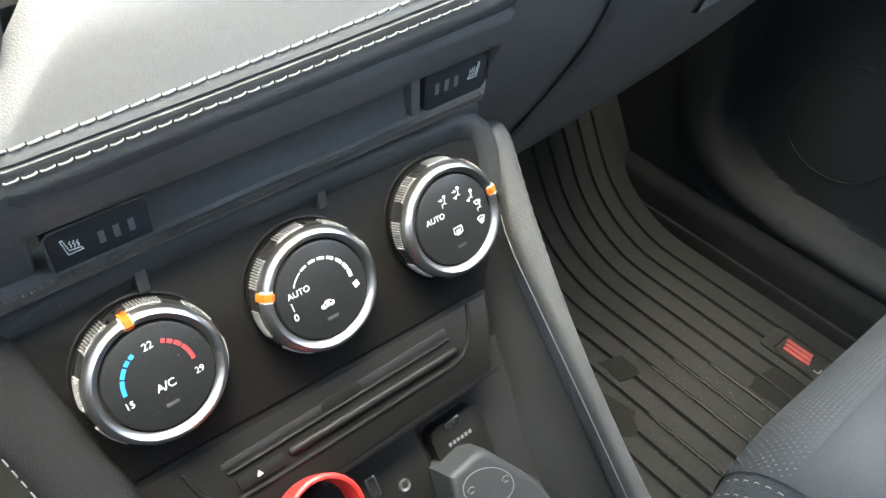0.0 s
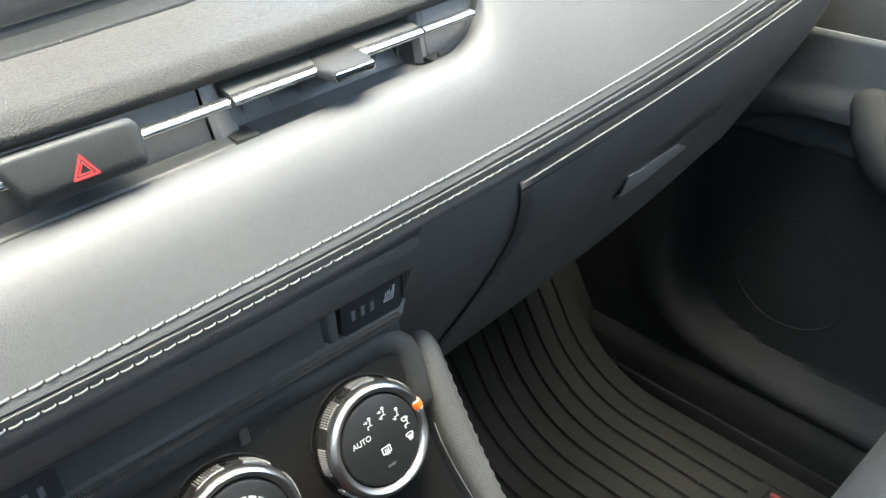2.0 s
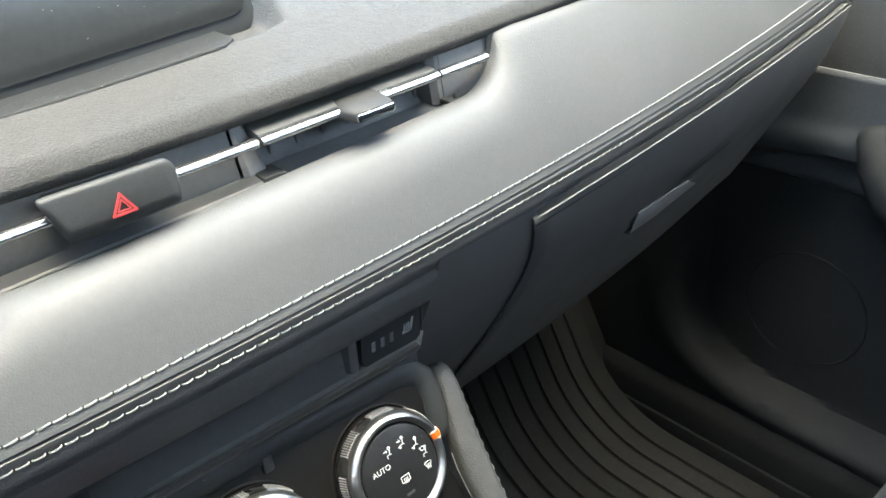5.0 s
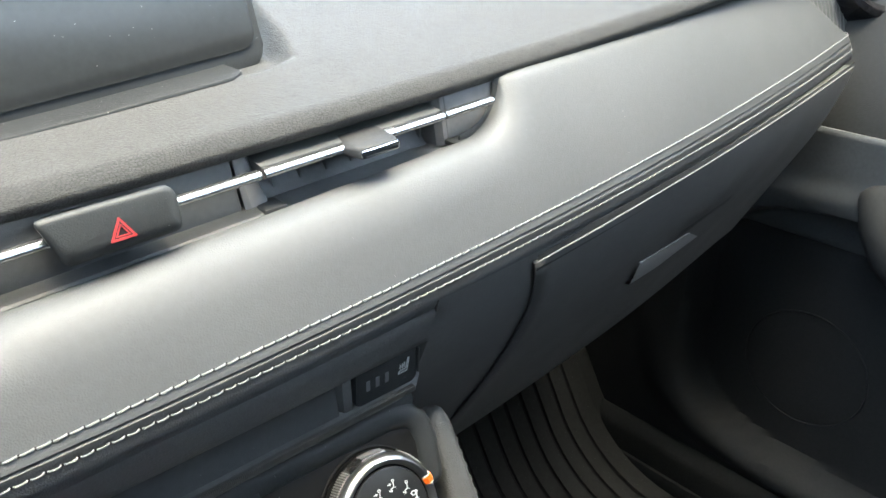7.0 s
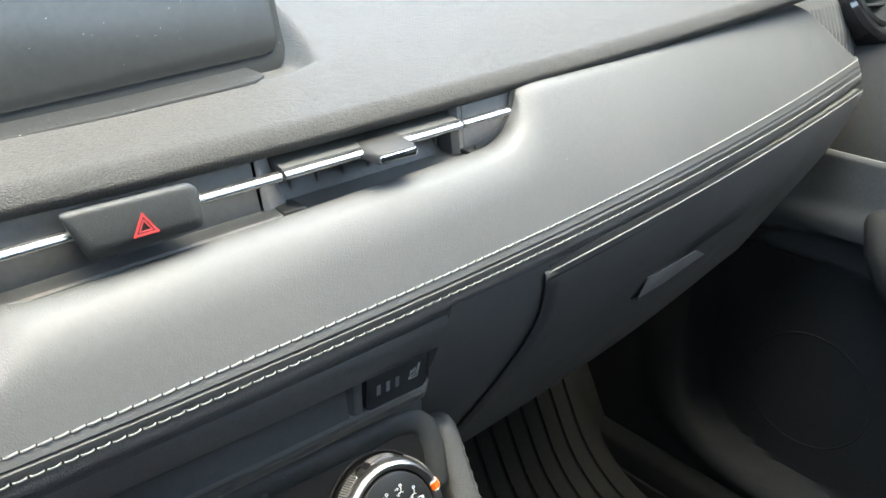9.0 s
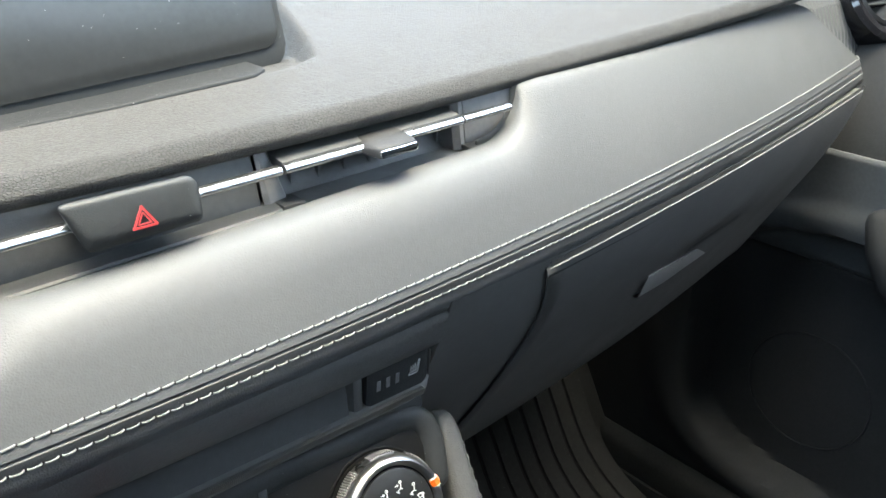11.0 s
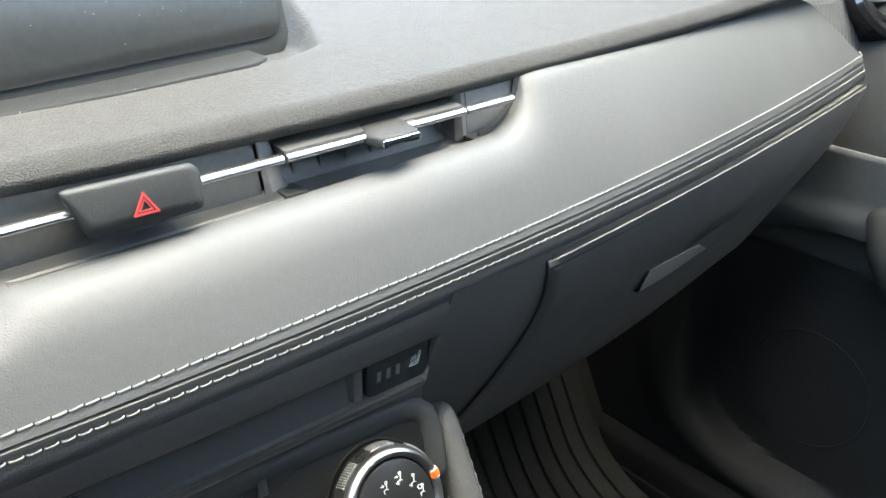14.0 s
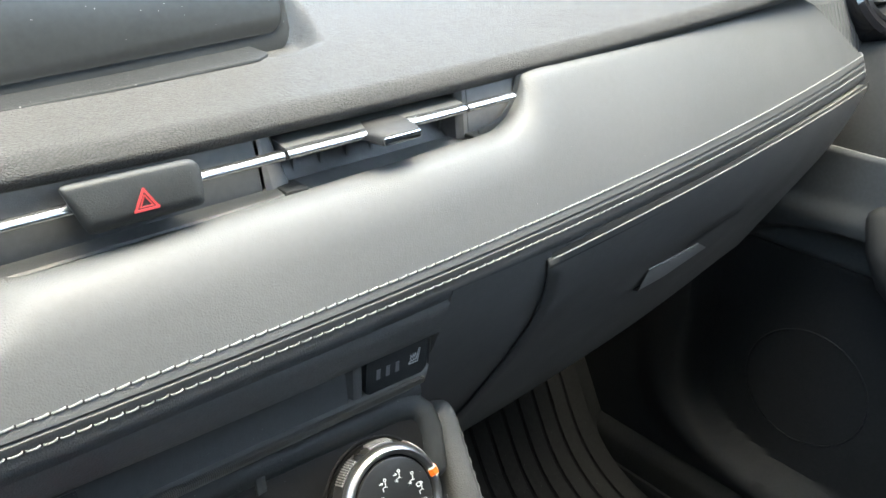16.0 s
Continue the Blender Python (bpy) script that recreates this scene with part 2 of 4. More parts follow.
def plate(outline, h0, h1, bevel=0.0, seg=2, bm=None):
    """A flat slab of any outline in xy, from h0 up to h1, its upper rim rounded."""
    bm = bm or bmesh.new()
    low = [bm.verts.new((x, y, h0)) for x, y in outline]
    top = [bm.verts.new((x, y, h1)) for x, y in outline]
    n = len(outline)
    bm.faces.new(low[::-1])
    bm.faces.new(top)
    for i in range(n):
        bm.faces.new((low[i], low[(i + 1) % n], top[(i + 1) % n], top[i]))
    if bevel:
        es = [e for e in bm.edges if e.verts[0] in top and e.verts[1] in top]
        bmesh.ops.bevel(bm, geom=es, offset=bevel, segments=seg, profile=0.5, affect="EDGES")
    return bm


def rounded(x0, x1, y0, y1, r, seg=5):
    """The outline of a rectangle with round corners."""
    out = []
    for cx, cy, a in ((x1 - r, y1 - r, 0), (x0 + r, y1 - r, 90), (x0 + r, y0 + r, 180), (x1 - r, y0 + r, 270)):
        out += [(cx + r * math.cos(radians(a + 90 * k / seg)), cy + r * math.sin(radians(a + 90 * k / seg))) for k in range(seg + 1)]
    return out


def arc_slab(r0, r1, a0, a1, h0, h1, seg=8, bm=None):
    pts = [(r1 * math.cos(radians(a0 + (a1 - a0) * k / seg)), r1 * math.sin(radians(a0 + (a1 - a0) * k / seg))) for k in range(seg + 1)]
    pts += [(r0 * math.cos(radians(a1 + (a0 - a1) * k / seg)), r0 * math.sin(radians(a1 + (a0 - a1) * k / seg))) for k in range(seg + 1)]
    return plate(pts, h0, h1, bm=bm)


def stroke(points, w, h0, h1, bm=None):
    """A thin raised line of width w through points in xy."""
    bm = bm or bmesh.new()
    for (ax, ay), (bx, by) in zip(points, points[1:]):
        d = Vector((bx - ax, by - ay)).normalized() * (w / 2)
        nx, ny = -d.y, d.x
        plate([(ax - d.x + nx, ay - d.y + ny), (ax - d.x - nx, ay - d.y - ny), (bx + d.x - nx, by + d.y - ny), (bx + d.x + nx, by + d.y + ny)], h0, h1, bm=bm)
    return bm


def lettering(text, size, x, y, h, turn=0.0, width=1.0):
    """Raised print of a word, centred at x, y."""
    cu = bpy.data.curves.new("t", "FONT")
    cu.body, cu.size, cu.extrude, cu.align_x, cu.align_y = text, size, 0.00008, "CENTER", "CENTER"
    ob = bpy.data.objects.new("t", cu)
    scene.collection.objects.link(ob)
    me = bpy.data.meshes.new_from_object(ob)
    bpy.data.objects.remove(ob)
    me.transform(pose(x, y, h, 0, 0, turn) @ Matrix.Diagonal((width, 1, 1, 1)))
    return me


def smoothstep(a, b, x):
    t = min(max((x - a) / (b - a), 0.0), 1.0)
    return t * t * (3 - 2 * t)


def mixv(a, b, t):
    return a + (b - a) * t


# ---- lines of the dashboard ----
def y_stitch(x):
    return 0.004 + 0.11 * x * x


def z_upper(x):
    return 0.6612 + 0.024 * x + 0.040 * x * x


def z_lower(x):
    return 0.6518 + 0.020 * x + 0.032 * x * x


def z_lid(x):
    return 0.6300 + 0.0545 * x


def leather_top(x):
    """Where the leather's upper edge runs: along the vent's sill, round its end, then under the pad."""
    if x < 0.1748:
        return 0.048, 0.6972 + 0.041 * x
    if x < 0.2075:
        k = (x - 0.1748) / 0.0327
        return 0.048 + 0.010 * k * k, 0.7044 + 0.0289 * (1 - math.sqrt(max(1 - k * k, 0)))
    return 0.058 + 0.055 * (x - 0.2075), 0.7333 + 0.030 * (x - 0.2075) - 0.022 * max(x - 0.42, 0)


def lower_face(x, z):
    """The slanting lower dash: its y at a height z."""
    d = 0.645 - z
    return y_stitch(x) + 0.008 + (0.30 * d + 2.0 * d * d if d < 0.06 else 0.0252 + 0.54 * (d - 0.06) + 2.5 * max(d - 0.16, 0) ** 2)


# ---- dashboard ----
dashboard = thing("dashboard", "black car dashboard with a padded top and a stitched leatherette band", "dashboard", at=pose(0.2, 0.1, 0.6))

def rear_edge(x):
    """The leather's face carried up to the edge of the pad: height and depth."""
    x = max(x, 0.2075)
    return 0.7333 + 0.030 * (x - 0.2075) - 0.022 * max(x - 0.42, 0), 0.057 + 0.055 * (x - 0.2075)



def leather_point(k, t):
    """k: 0 at the hem to 1 at the upper edge; t: 0 to 1 across the car."""
    up = max(k - 0.3, 0) / 0.7
    left = -0.112 + 0.046 * up
    right = 0.642 - 0.078 * up ** 0.9 + 0.026 * max(0.3 - k, 0) / 0.3
    x = left + (right - left) * t
    y0, z1, z2 = y_stitch(x), z_upper(x), z_lower(x)
    if k < 0.16:
        q = k / 0.16
        y, z = y0 + 0.008 + 0.0022 * (1 - q) ** 2 - 0.0010 * math.sin(math.pi * q), mixv(z2 - 0.0125, z2, q)
    elif k < 0.3:
        q = (k - 0.16) / 0.14
        y, z = mixv(y0 + 0.008, y0 + 0.010, q) - 0.0012 * math.sin(math.pi * q), mixv(z2, z1, q)
        y += 0.0018 * max(0, 1 - abs(q - 0.5) / 0.10)
    else:
        zt = leather_top(x)[1]
        zr, yr = rear_edge(x)
        z = mixv(z1, zt, up)
        q = max(z - z1, 0) / (zr - z1)
        y = y0 + 0.010 + (yr - y0 - 0.010) * (0.80 * q + 0.20 * q ** 2.4)
        if x < 0.1748:
            d = zt - z
        elif z < 0.7333:
            d = 0.030 * (math.hypot((x - 0.1748) / 0.0327, (z - 0.7333) / 0.0289) - 1)
        else:
            d = x - 0.2075
        r = 0.017
        y += 0.42 * r * (1 - math.sqrt(1 - (1 - min(max(d, 0) / r, 1)) ** 2))
        r = 0.006
        y += 0.6 * r * (1 - math.sqrt(1 - (1 - min(max(zr - z, 0) / r, 1)) ** 2))
    e = max(0.0, 1 - (x - left) / 0.016)
    y += 0.012 * e * e
    e = max(0.0, 1 - (right - x) / 0.010)
    y += 0.009 * e * e
    return Vector((x, y, z))


ts = sorted(set([i / 90 for i in range(91)] + [i / 400 for i in range(9)] + [1 - i / 400 for i in range(9)] + [0.345 + 0.0015 * i for i in range(62)]))
ks = [0.04 * i for i in range(4)] + [0.16 + 0.014 * i for i in range(10)] + [0.3 + 0.7 * i / 34 for i in range(35)]
rows = [[leather_point(k, t) for t in ts] for k in ks]


def leather_turn(t, sill, tuck):
    """The upper edge turned in: down at the vent's sill, back under the pad beside it."""
    p = leather_point(1.0, t)
    return p + Vector((0, *sill)).lerp(Vector((0, *tuck)), smoothstep(0.168, 0.2075, p.x))


for sill, tuck in (((0.0040, 0.0005), (0.004, 0.0004)), ((0.0100, 0.0009), (0.012, -0.0006)), ((0.0112, -0.0004), (0.016, -0.0014)), ((0.0120, -0.0030), (0.022, -0.003)), ((0.0122, -0.0120), (0.030, -0.006))):
    rows.append([leather_turn(t, sill, tuck) for t in ts])
leather = part("leather_band", loft(rows), LEATHER, dashboard, "black leatherette band with two rows of pale stitching", angle=60)


def pad_edge(x):
    return 0.7322 + 0.02 * max(x, 0) + 0.05 * max(x, 0) ** 2


def bay_front(x):
    return 0.0866 + 0.051 * x


def pad_height(x, y):
    """The soft upper pad: its height, with the sunken bay for the screen."""
    base = pad_edge(x)
    d = y - 0.052
    base += 0.43 * d - 0.45 * max(d - 0.12, 0) ** 1.0 * smoothstep(0.12, 0.40, d)
    base -= 0.0050 * max(0.0, 1 - (y - 0.058) / 0.0055) ** 2
    yb = bay_front(x)
    bay = smoothstep(0.000, 0.012, min(0.1115 - x + 0.03 * max(y - 0.10, 0), (y - yb) * 1.2) - 0.006 * max(0.0, 1 - math.hypot(max(0.1115 - x, 0), max(y - yb, 0)) / 0.022))
    return mixv(base, min(0.7440 + 0.05 * x, base), bay)


pxs = [-0.16 + 0.006 * i for i in range(40)] + [0.08 + 0.0016 * i for i in range(30)] + [0.129 + 0.01 * i for i in range(48)]
pys = [0.058 + 0.0005 * i for i in range(12)] + [0.064 + 0.0015 * i for i in range(44)] + [0.131 + 0.008 * i for i in range(14)] + [0.25 + 0.03 * i for i in range(10)]
rows = [[(x, y + 0.02 * max(x - 0.1, 0), pad_edge(x) - d) for x in pxs] for y, d in ((0.090, 0.0075), (0.0640, 0.0088), (0.0612, 0.0086), (0.0596, 0.0078), (0.0586, 0.0062), (0.0580, 0.0045), (0.0578, 0.0034))]
rows = rows + [[(x, y + 0.02 * max(x - 0.1, 0), pad_height(x, y)) for x in pxs] for y in pys]
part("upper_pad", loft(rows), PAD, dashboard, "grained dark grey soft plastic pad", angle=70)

# the ledge below the screen
LX = (-0.16, -0.10, -0.05, 0.0, 0.04, 0.062, 0.068, 0.072, 0.0745, 0.076)
ledge = loft([[(x, bay_front(x) + dy + (0.0 if x < 0.066 else (x - 0.066) ** 2 * 70), 0.7482 + dz + (0.05 if x > 0 else 0.034) * x) for x in LX] for dy, dz in ((0.0012, -0.0045), (-0.0002, -0.0022), (-0.0002, -0.0010), (0.0004, -0.0002), (0.0014, 0.0), (0.008, 0.0), (0.020, -0.0001), (0.034, -0.0006))])
part("screen_ledge", ledge, LEDGE, dashboard, "narrow dusty ledge under the screen")

# lower face of the dash, with the bay for the heater switches
BAY0, BAY1, BAYT, BAYB = -0.0985, 0.1185, 0.6185, 0.5945
bm = loft([[(x, lower_face(x, z) + o, z) for x in [-0.135 + 0.00883 * i for i in range(30)]] for z, o in ((0.648, 0.004), (0.640, 0.0), (0.632, 0.0), (0.625, 0.0), (BAYT + 0.002, 0.0), (BAYT, 0.002), (BAYT, 0.02))])
part("switch_surround", bm, LOWER, dashboard)
bm = loft([[(BAY1 + 0.0025 + d, lower_face(BAY1 + 0.0025 + d, z) + o, z) for d, o in ((-0.0022, 0.02), (-0.0022, 0.003), (0, 0.0), (0.012, 0.0), (0.03, 0.0), (0.055, 0.0003), (0.09, 0.0006), (0.14, 0.001))] for z in [0.648 - 0.008 * i for i in range(28)]])
part("knee_panel", bm, LOWER, dashboard, "matt black lower dash panel beside the glove box")
bm = loft([[(x, y, z) for x in (-0.062, -0.03, 0.0, 0.03, 0.070)] for y, z in ((0.0292, 0.5940), (0.0300, 0.600), (0.0316, 0.610), (0.0340, 0.622))])
bm2 = loft([[(BAY0 - 0.0025 - d, lower_face(BAY0, z) + o, z) for d, o in ((-0.0022, 0.02), (-0.0022, 0.003), (0, 0.0), (0.012, 0.0005), (0.06, 0.001))] for z in [0.645 - 0.008 * i for i in range(9)]])
part("knee_panel", bm2, LOWER, dashboard)
part("switch_bay_back", bm, GREYPL, dashboard)
for xs in ((-0.062, -0.056), (0.0665, 0.0725)):
    bm = box(xs[0], xs[1], 0.029, 0.045, 0.594, 0.617, 0.0015)
    for v in bm.verts:
        if v.co.y < 0.036:
            v.co.x += 0.006 if xs[0] > 0 else -0.006
    part("bay_end", bm, LOWER, dashboard)
bm = loft([[(x, y + 0.9 * max(x - 0.1135, 0), z) for x in [-0.165 + 0.0103 * i for i in range(27)] + [0.1155 + 0.004 * i for i in range(6)]] for y, z in ((0.046, 0.5965), (0.032, 0.5962), (0.0265, 0.5960), (0.0245, 0.5940), (0.0245, 0.5915), (0.0275, 0.589), (0.036, 0.584), (0.046, 0.580))])
part("bay_sill", bm, LOWER, dashboard)
bead = bmesh.new()
for i in range(300):
    x = -0.157 + i * 0.0009
    box(x, x + 0.0005, 0.0230, 0.0262, 0.5934, 0.5964, 0.0, bm=bead)
tagged(part("ribbed_bead", bead, GREYPL, dashboard, "fine ribbed rubber bead", smooth=False), kind="stuff")

bm = loft([[(x, lower_face(x, z_lid(x)) + o, mixv(z_lid(x) - 0.006, z_lower(x) - 0.0095, q)) for x in [0.1955 + 0.0150 * i for i in range(31)]] for q, o in ((0.0, 0.0), (0.35, -0.0008), (0.7, -0.0010), (1.0, -0.0002))])
part("hem_strip", bm, PLASTIC, dashboard, "plain strip between the leather hem and the glove box")

# underside towards the footwell, and the scuttle that closes the dash
part("underside", loft([[(x, y, z) for x in (0.12, 0.3, 0.5, 0.59)] for y, z in ((0.168, 0.455), (0.20, 0.450), (0.50, 0.45))]), DARK, dashboard)

# stitches, two rows
st = tube([(-0.0023, 0, -0.0005), (-0.0019, 0, 0.0001), (-0.0010, 0, 0.0004), (0.0010, 0, 0.0004), (0.0019, 0, 0.0001), (0.0023, 0, -0.0005)], 0.00048, 0.00042, seg=6, side=(0, 1, 0), ends=False)
stitch_mesh = finish(st, THREAD)
holes = bmesh.new()
PITCH = 0.0055
for k in (0.302, 0.158):
    t = 0.004
    while t < 0.995:
        a, b = leather_point(k, t), leather_point(k, t + 0.002)
        c = leather_point(k + 0.02, t)
        dx = (b - a).normalized()
        nz = dx.cross(c - a).normalized()
        if nz.z - nz.y < 0:
            nz = -nz
        dy = nz.cross(dx)
        at = Matrix.Translation(a + nz * 0.0004) @ Matrix((dx, dy, nz)).transposed().to_4x4() @ pose(0, 0, 0, 0, 0, 5 + random.uniform(-2, 2))
        part("stitch", stitch_mesh, THREAD, leather, at=at)
        h = a + dx * (PITCH / 2) + nz * 0.0001
        ring_ = [holes.verts.new(h + dx * (0.00055 * math.cos(q)) + dy * (0.0008 * math.sin(q)) + nz * 0.0001) for q in [math.pi * i / 3 for i in range(6)]]
        holes.faces.new(ring_)
        t += PITCH / 0.744
tagged(part("stitch_perforation", holes, DARK, leather), kind="stuff")

# trim to the driver's side of the leather: the round housing that it runs into
part("driver_side_housing", lathe([(0.0, 0.0), (0.03, 0.0), (0.052, -0.004), (0.058, -0.012), (0.060, -0.06)], 40), DARK, dashboard, at=pose(-0.134, 0.022, 0.700, 82, 0, 8))
part("dash_end_trim", loft([[(0.56 + 0.20 * j / 60, y + 0.0011 * (j % 2), z + 0.0011 * (j % 2)) for j in range(61)] for y, z in ((0.190, 0.800), (0.150, 0.772), (0.122, 0.748), (0.106, 0.728), (0.096, 0.705), (0.084, 0.66), (0.092, 0.58))]), GREYPL, dashboard, "ribbed dark grey trim at the end of the dash", smooth=False)

# ---- centre air vent ----
vent = thing("air_vent", "long dark dashboard air vent with a bright chrome bar across it", "air vent", at=pose(0.1, 0.08, 0.71))
bm = loft([[(x, y, z + 0.035 * x) for x in (-0.16, 0.0, 0.1, 0.226)] for y, z in ((0.0535, 0.6880), (0.0540, 0.6940), (0.058, 0.6945), (0.064, 0.6945), (0.074, 0.6950), (0.080, 0.702), (0.086, 0.7345))])
part("duct", bm, VENTGREY, vent)
# blank panels and posts beside the opening
XZ = Matrix(((1, 0, 0, 0), (0, 0, -1, 0.0), (0, 1, 0, 0), (0, 0, 0, 1)))
part("blank_panel", plate([(-0.16, 0.694), (0.0505, 0.6975), (0.0462, 0.7300), (-0.16, 0.7275)], -0.072, -0.0620, 0.0008), PANELGREY, vent, "grey blanking panel", at=XZ)
bm = loft([[(0.0514, 0.0615, 0.698), (0.0470, 0.0615, 0.7300)], [(0.0545, 0.0605, 0.698), (0.0482, 0.0612, 0.7300)], [(0.0645, 0.0630, 0.698), (0.0520, 0.0640, 0.7310)], [(0.0660, 0.070, 0.698), (0.0560, 0.070, 0.7310)], [(0.0665, 0.082, 0.698), (0.0600, 0.084, 0.7310)]])
part("divider", bm, VENTGREY, vent, angle=25)
bm = plate([(0.1735, 0.7015), (0.188, 0.7020), (0.197, 0.7050), (0.2040, 0.7105), (0.2078, 0.7180), (0.2090, 0.7320), (0.1695, 0.7312)], -0.072, -0.0630, 0.0008)
part("end_panel", bm, VENTGREY, vent, "grey end panel with a curved corner", at=XZ)
bm = loft([[(0.1728, 0.0628, 0.7015), (0.1688, 0.0628, 0.7312)], [(0.1702, 0.0628, 0.7015), (0.1662, 0.0628, 0.7312)], [(0.1672, 0.0660, 0.7015), (0.1632, 0.0660, 0.7312)], [(0.1650, 0.100, 0.7015), (0.1612, 0.100, 0.7312)]])
part("divider", bm, VENTGREY, vent, angle=25)
end_curve = [(0.1760, 0.0575, 0.7048), (0.184, 0.0580, 0.7058), (0.1935, 0.0590, 0.7090), (0.2005, 0.0600, 0.7140), (0.2047, 0.0608, 0.7205), (0.2066, 0.0615, 0.7270), (0.2072, 0.062, 0.7345)]
part("rim", tube(end_curve, 0.0009, 0.0030, side=(0, 1, 0), seg=8), PLASTIC, vent)
bm = loft([[(x, y, z + 0.041 * x) for x in (-0.16, 0.0, 0.0560)] for y, z in ((0.0532, 0.6880), (0.0534, 0.6966), (0.0542, 0.6975), (0.057, 0.6978), (0.064, 0.6990))])
part("sill_strip", bm, GREYPL, vent)
part("sill_clip", box(0.0565, 0.0680, 0.0536, 0.066, 0.6970, 0.7010, 0.0006), PLASTIC, vent)
part("sill_clip", box(0.1700, 0.1840, 0.0520, 0.066, 0.7025, 0.7050, 0.0006), PLASTIC, vent)


def bar_piece(x0, x1, w=0.0046, blade=True):
    """A bright rounded strip on the front edge of a dark blade."""
    z0, z1 = 0.7157 + 0.032 * x0, 0.7157 + 0.032 * x1
    y0, y1 = 0.0515 + 0.02 * max(x0 - 0.1, 0), 0.0515 + 0.02 * max(x1 - 0.1, 0)
    rows_ = []
    for x, y, z in ((x0, y0, z0), (x1, y1, z1)):
        rows_.append([(x, y + 0.0048 - 0.0046 * math.cos(radians(a)) ** 0.8, z + w / 2 * math.sin(radians(a))) for a in (-89, -75, -60, -45, -30, -15, 0, 15, 30, 45, 60, 75, 89)])
    part("chrome_bar", loft(rows_, close_u=True, caps=True), BARMETAL, vent, "bright chrome strip", angle=30)
    if not blade:
        return
    bm_ = bmesh.new()
    ring = lambda x, y, z: [(x, y + 0.0042, z + 0.0028), (x, y + 0.035, z + 0.0075), (x, y + 0.035, z + 0.0045), (x, y + 0.0042, z - 0.0024)]
    part("blade", loft([ring(x0, y0, z0), ring(x1, y1, z1)], close_u=True, caps=True, bm=bm_), GREYPL, vent)


bar_piece(-0.125, -0.0325, blade=False)
bar_piece(0.0165, 0.0562, blade=False)
bar_piece(0.0582, 0.1626)
bar_piece(0.1642, 0.1978, blade=False)
for i in range(7):
    part("vane", box(0.074 + 0.015 * i, 0.0755 + 0.015 * i, 0.0765, 0.0845, 0.698, 0.730), VENTGREY, vent)
TAB = [(0.0992, (0.060, 0.7205), (0.056, 0.7203), (0.0530, 0.7196), (0.0520, 0.7195), (0.0520, 0.7172), (0.056, 0.7165)), (0.1002, (0.061, 0.7214), (0.056, 0.7211), (0.0508, 0.7203), (0.0496, 0.7195), (0.0498, 0.7168), (0.056, 0.7158)),
       (0.1014, (0.062, 0.7222), (0.056, 0.7219), (0.0485, 0.7208), (0.0462, 0.7196), (0.0464, 0.7162), (0.056, 0.7150)), (0.1030, (0.063, 0.7227), (0.056, 0.7224), (0.0470, 0.7212), (0.0438, 0.7200), (0.0438, 0.7156), (0.056, 0.7142)),
       (0.1230, (0.063, 0.7227), (0.056, 0.7224), (0.0470, 0.7212), (0.0438, 0.7200), (0.0438, 0.7156), (0.056, 0.7142)), (0.1244, (0.062, 0.7224), (0.056, 0.7221), (0.0476, 0.7209), (0.0448, 0.7198), (0.0448, 0.7160), (0.056, 0.7146))]
bm = loft([[(row[0], y_, z_ + 0.03 * (row[0] - 0.1)) for y_, z_ in row[1:]] for row in TAB], close_u=True, caps=True)
tab = part("slider_tab", bm, TABGREY, vent, "dark grey slider tab", angle=50)
part("tab_chrome", tube([(0.1034, 0.0434, 0.71785), (0.1042, 0.0430, 0.71790), (0.1130, 0.0428, 0.7182), (0.1224, 0.0430, 0.7185), (0.1236, 0.0434, 0.71855)], 0.0020, 0.0010, seg=10, side=(0, 0, 1), power=3), CHROME, tab, "chrome lip")

# ---- hazard switch ----
hazard = thing("hazard_switch", "black hazard warning switch with a red triangle", "switch", at=pose(-0.008, 0.06, 0.715))


def soft_outline(points, r, seg=4):
    """A closed outline with its corners rounded by about r."""
    out, n = [], len(points)
    for i in range(n):
        p, a, b = Vector(points[i]), Vector(points[i - 1]), Vector(points[(i + 1) % n])
        u, v = (a - p).normalized(), (b - p).normalized()
        for k in range(seg + 1):
            t = k / seg
            out.append(tuple(p + u * (r * (1 - t) ** 2) + v * (r * t * t)))
    return out


HAZARD = soft_outline([(-0.0372, 0.7256), (0.0140, 0.7262), (0.0166, 0.7222), (0.0160, 0.7078), (-0.0300, 0.7064)], 0.0030)
ringp = []
for y, inset in ((0.085, 0.0050), (0.058, 0.0042), (0.0512, 0.0012), (0.0492, 0.0), (0.0476, 0.0), (0.0466, 0.0006), (0.0460, 0.0018), (0.0457, 0.0034)):
    ringp.append([(x + inset * (-0.0105 - x) / 0.024, y + 0.18 * (z - 0.714) - 0.0004 * (z < 0.712) * (inset > 0.001), z + inset * (0.7163 - z) / 0.0095 * (1.9 if z < 0.712 else 0.85)) for x, z in HAZARD])
part("button", loft(ringp, close_u=True, caps=True), PLASTIC, hazard, angle=35)
HZ = Matrix.Translation((-0.0085, 0.0444, 0.7150)) @ pose(0, 0, 0, 90 - 10.2, 0, 0) @ pose(0, 0, 0, 0, 0, 1)


def tri(r, c=(0, 0)):
    return [(c[0] + r * math.cos(radians(a)), c[1] + r * math.sin(radians(a))) for a in (90, 210, 330, 90)]


bm = stroke(tri(0.0052), 0.0009, 0, 0.0004)
stroke(tri(0.0029), 0.0005, 0, 0.0004, bm=bm)
part("warning_triangle", bm, RED, hazard, "red double triangle", at=HZ, smooth=False)

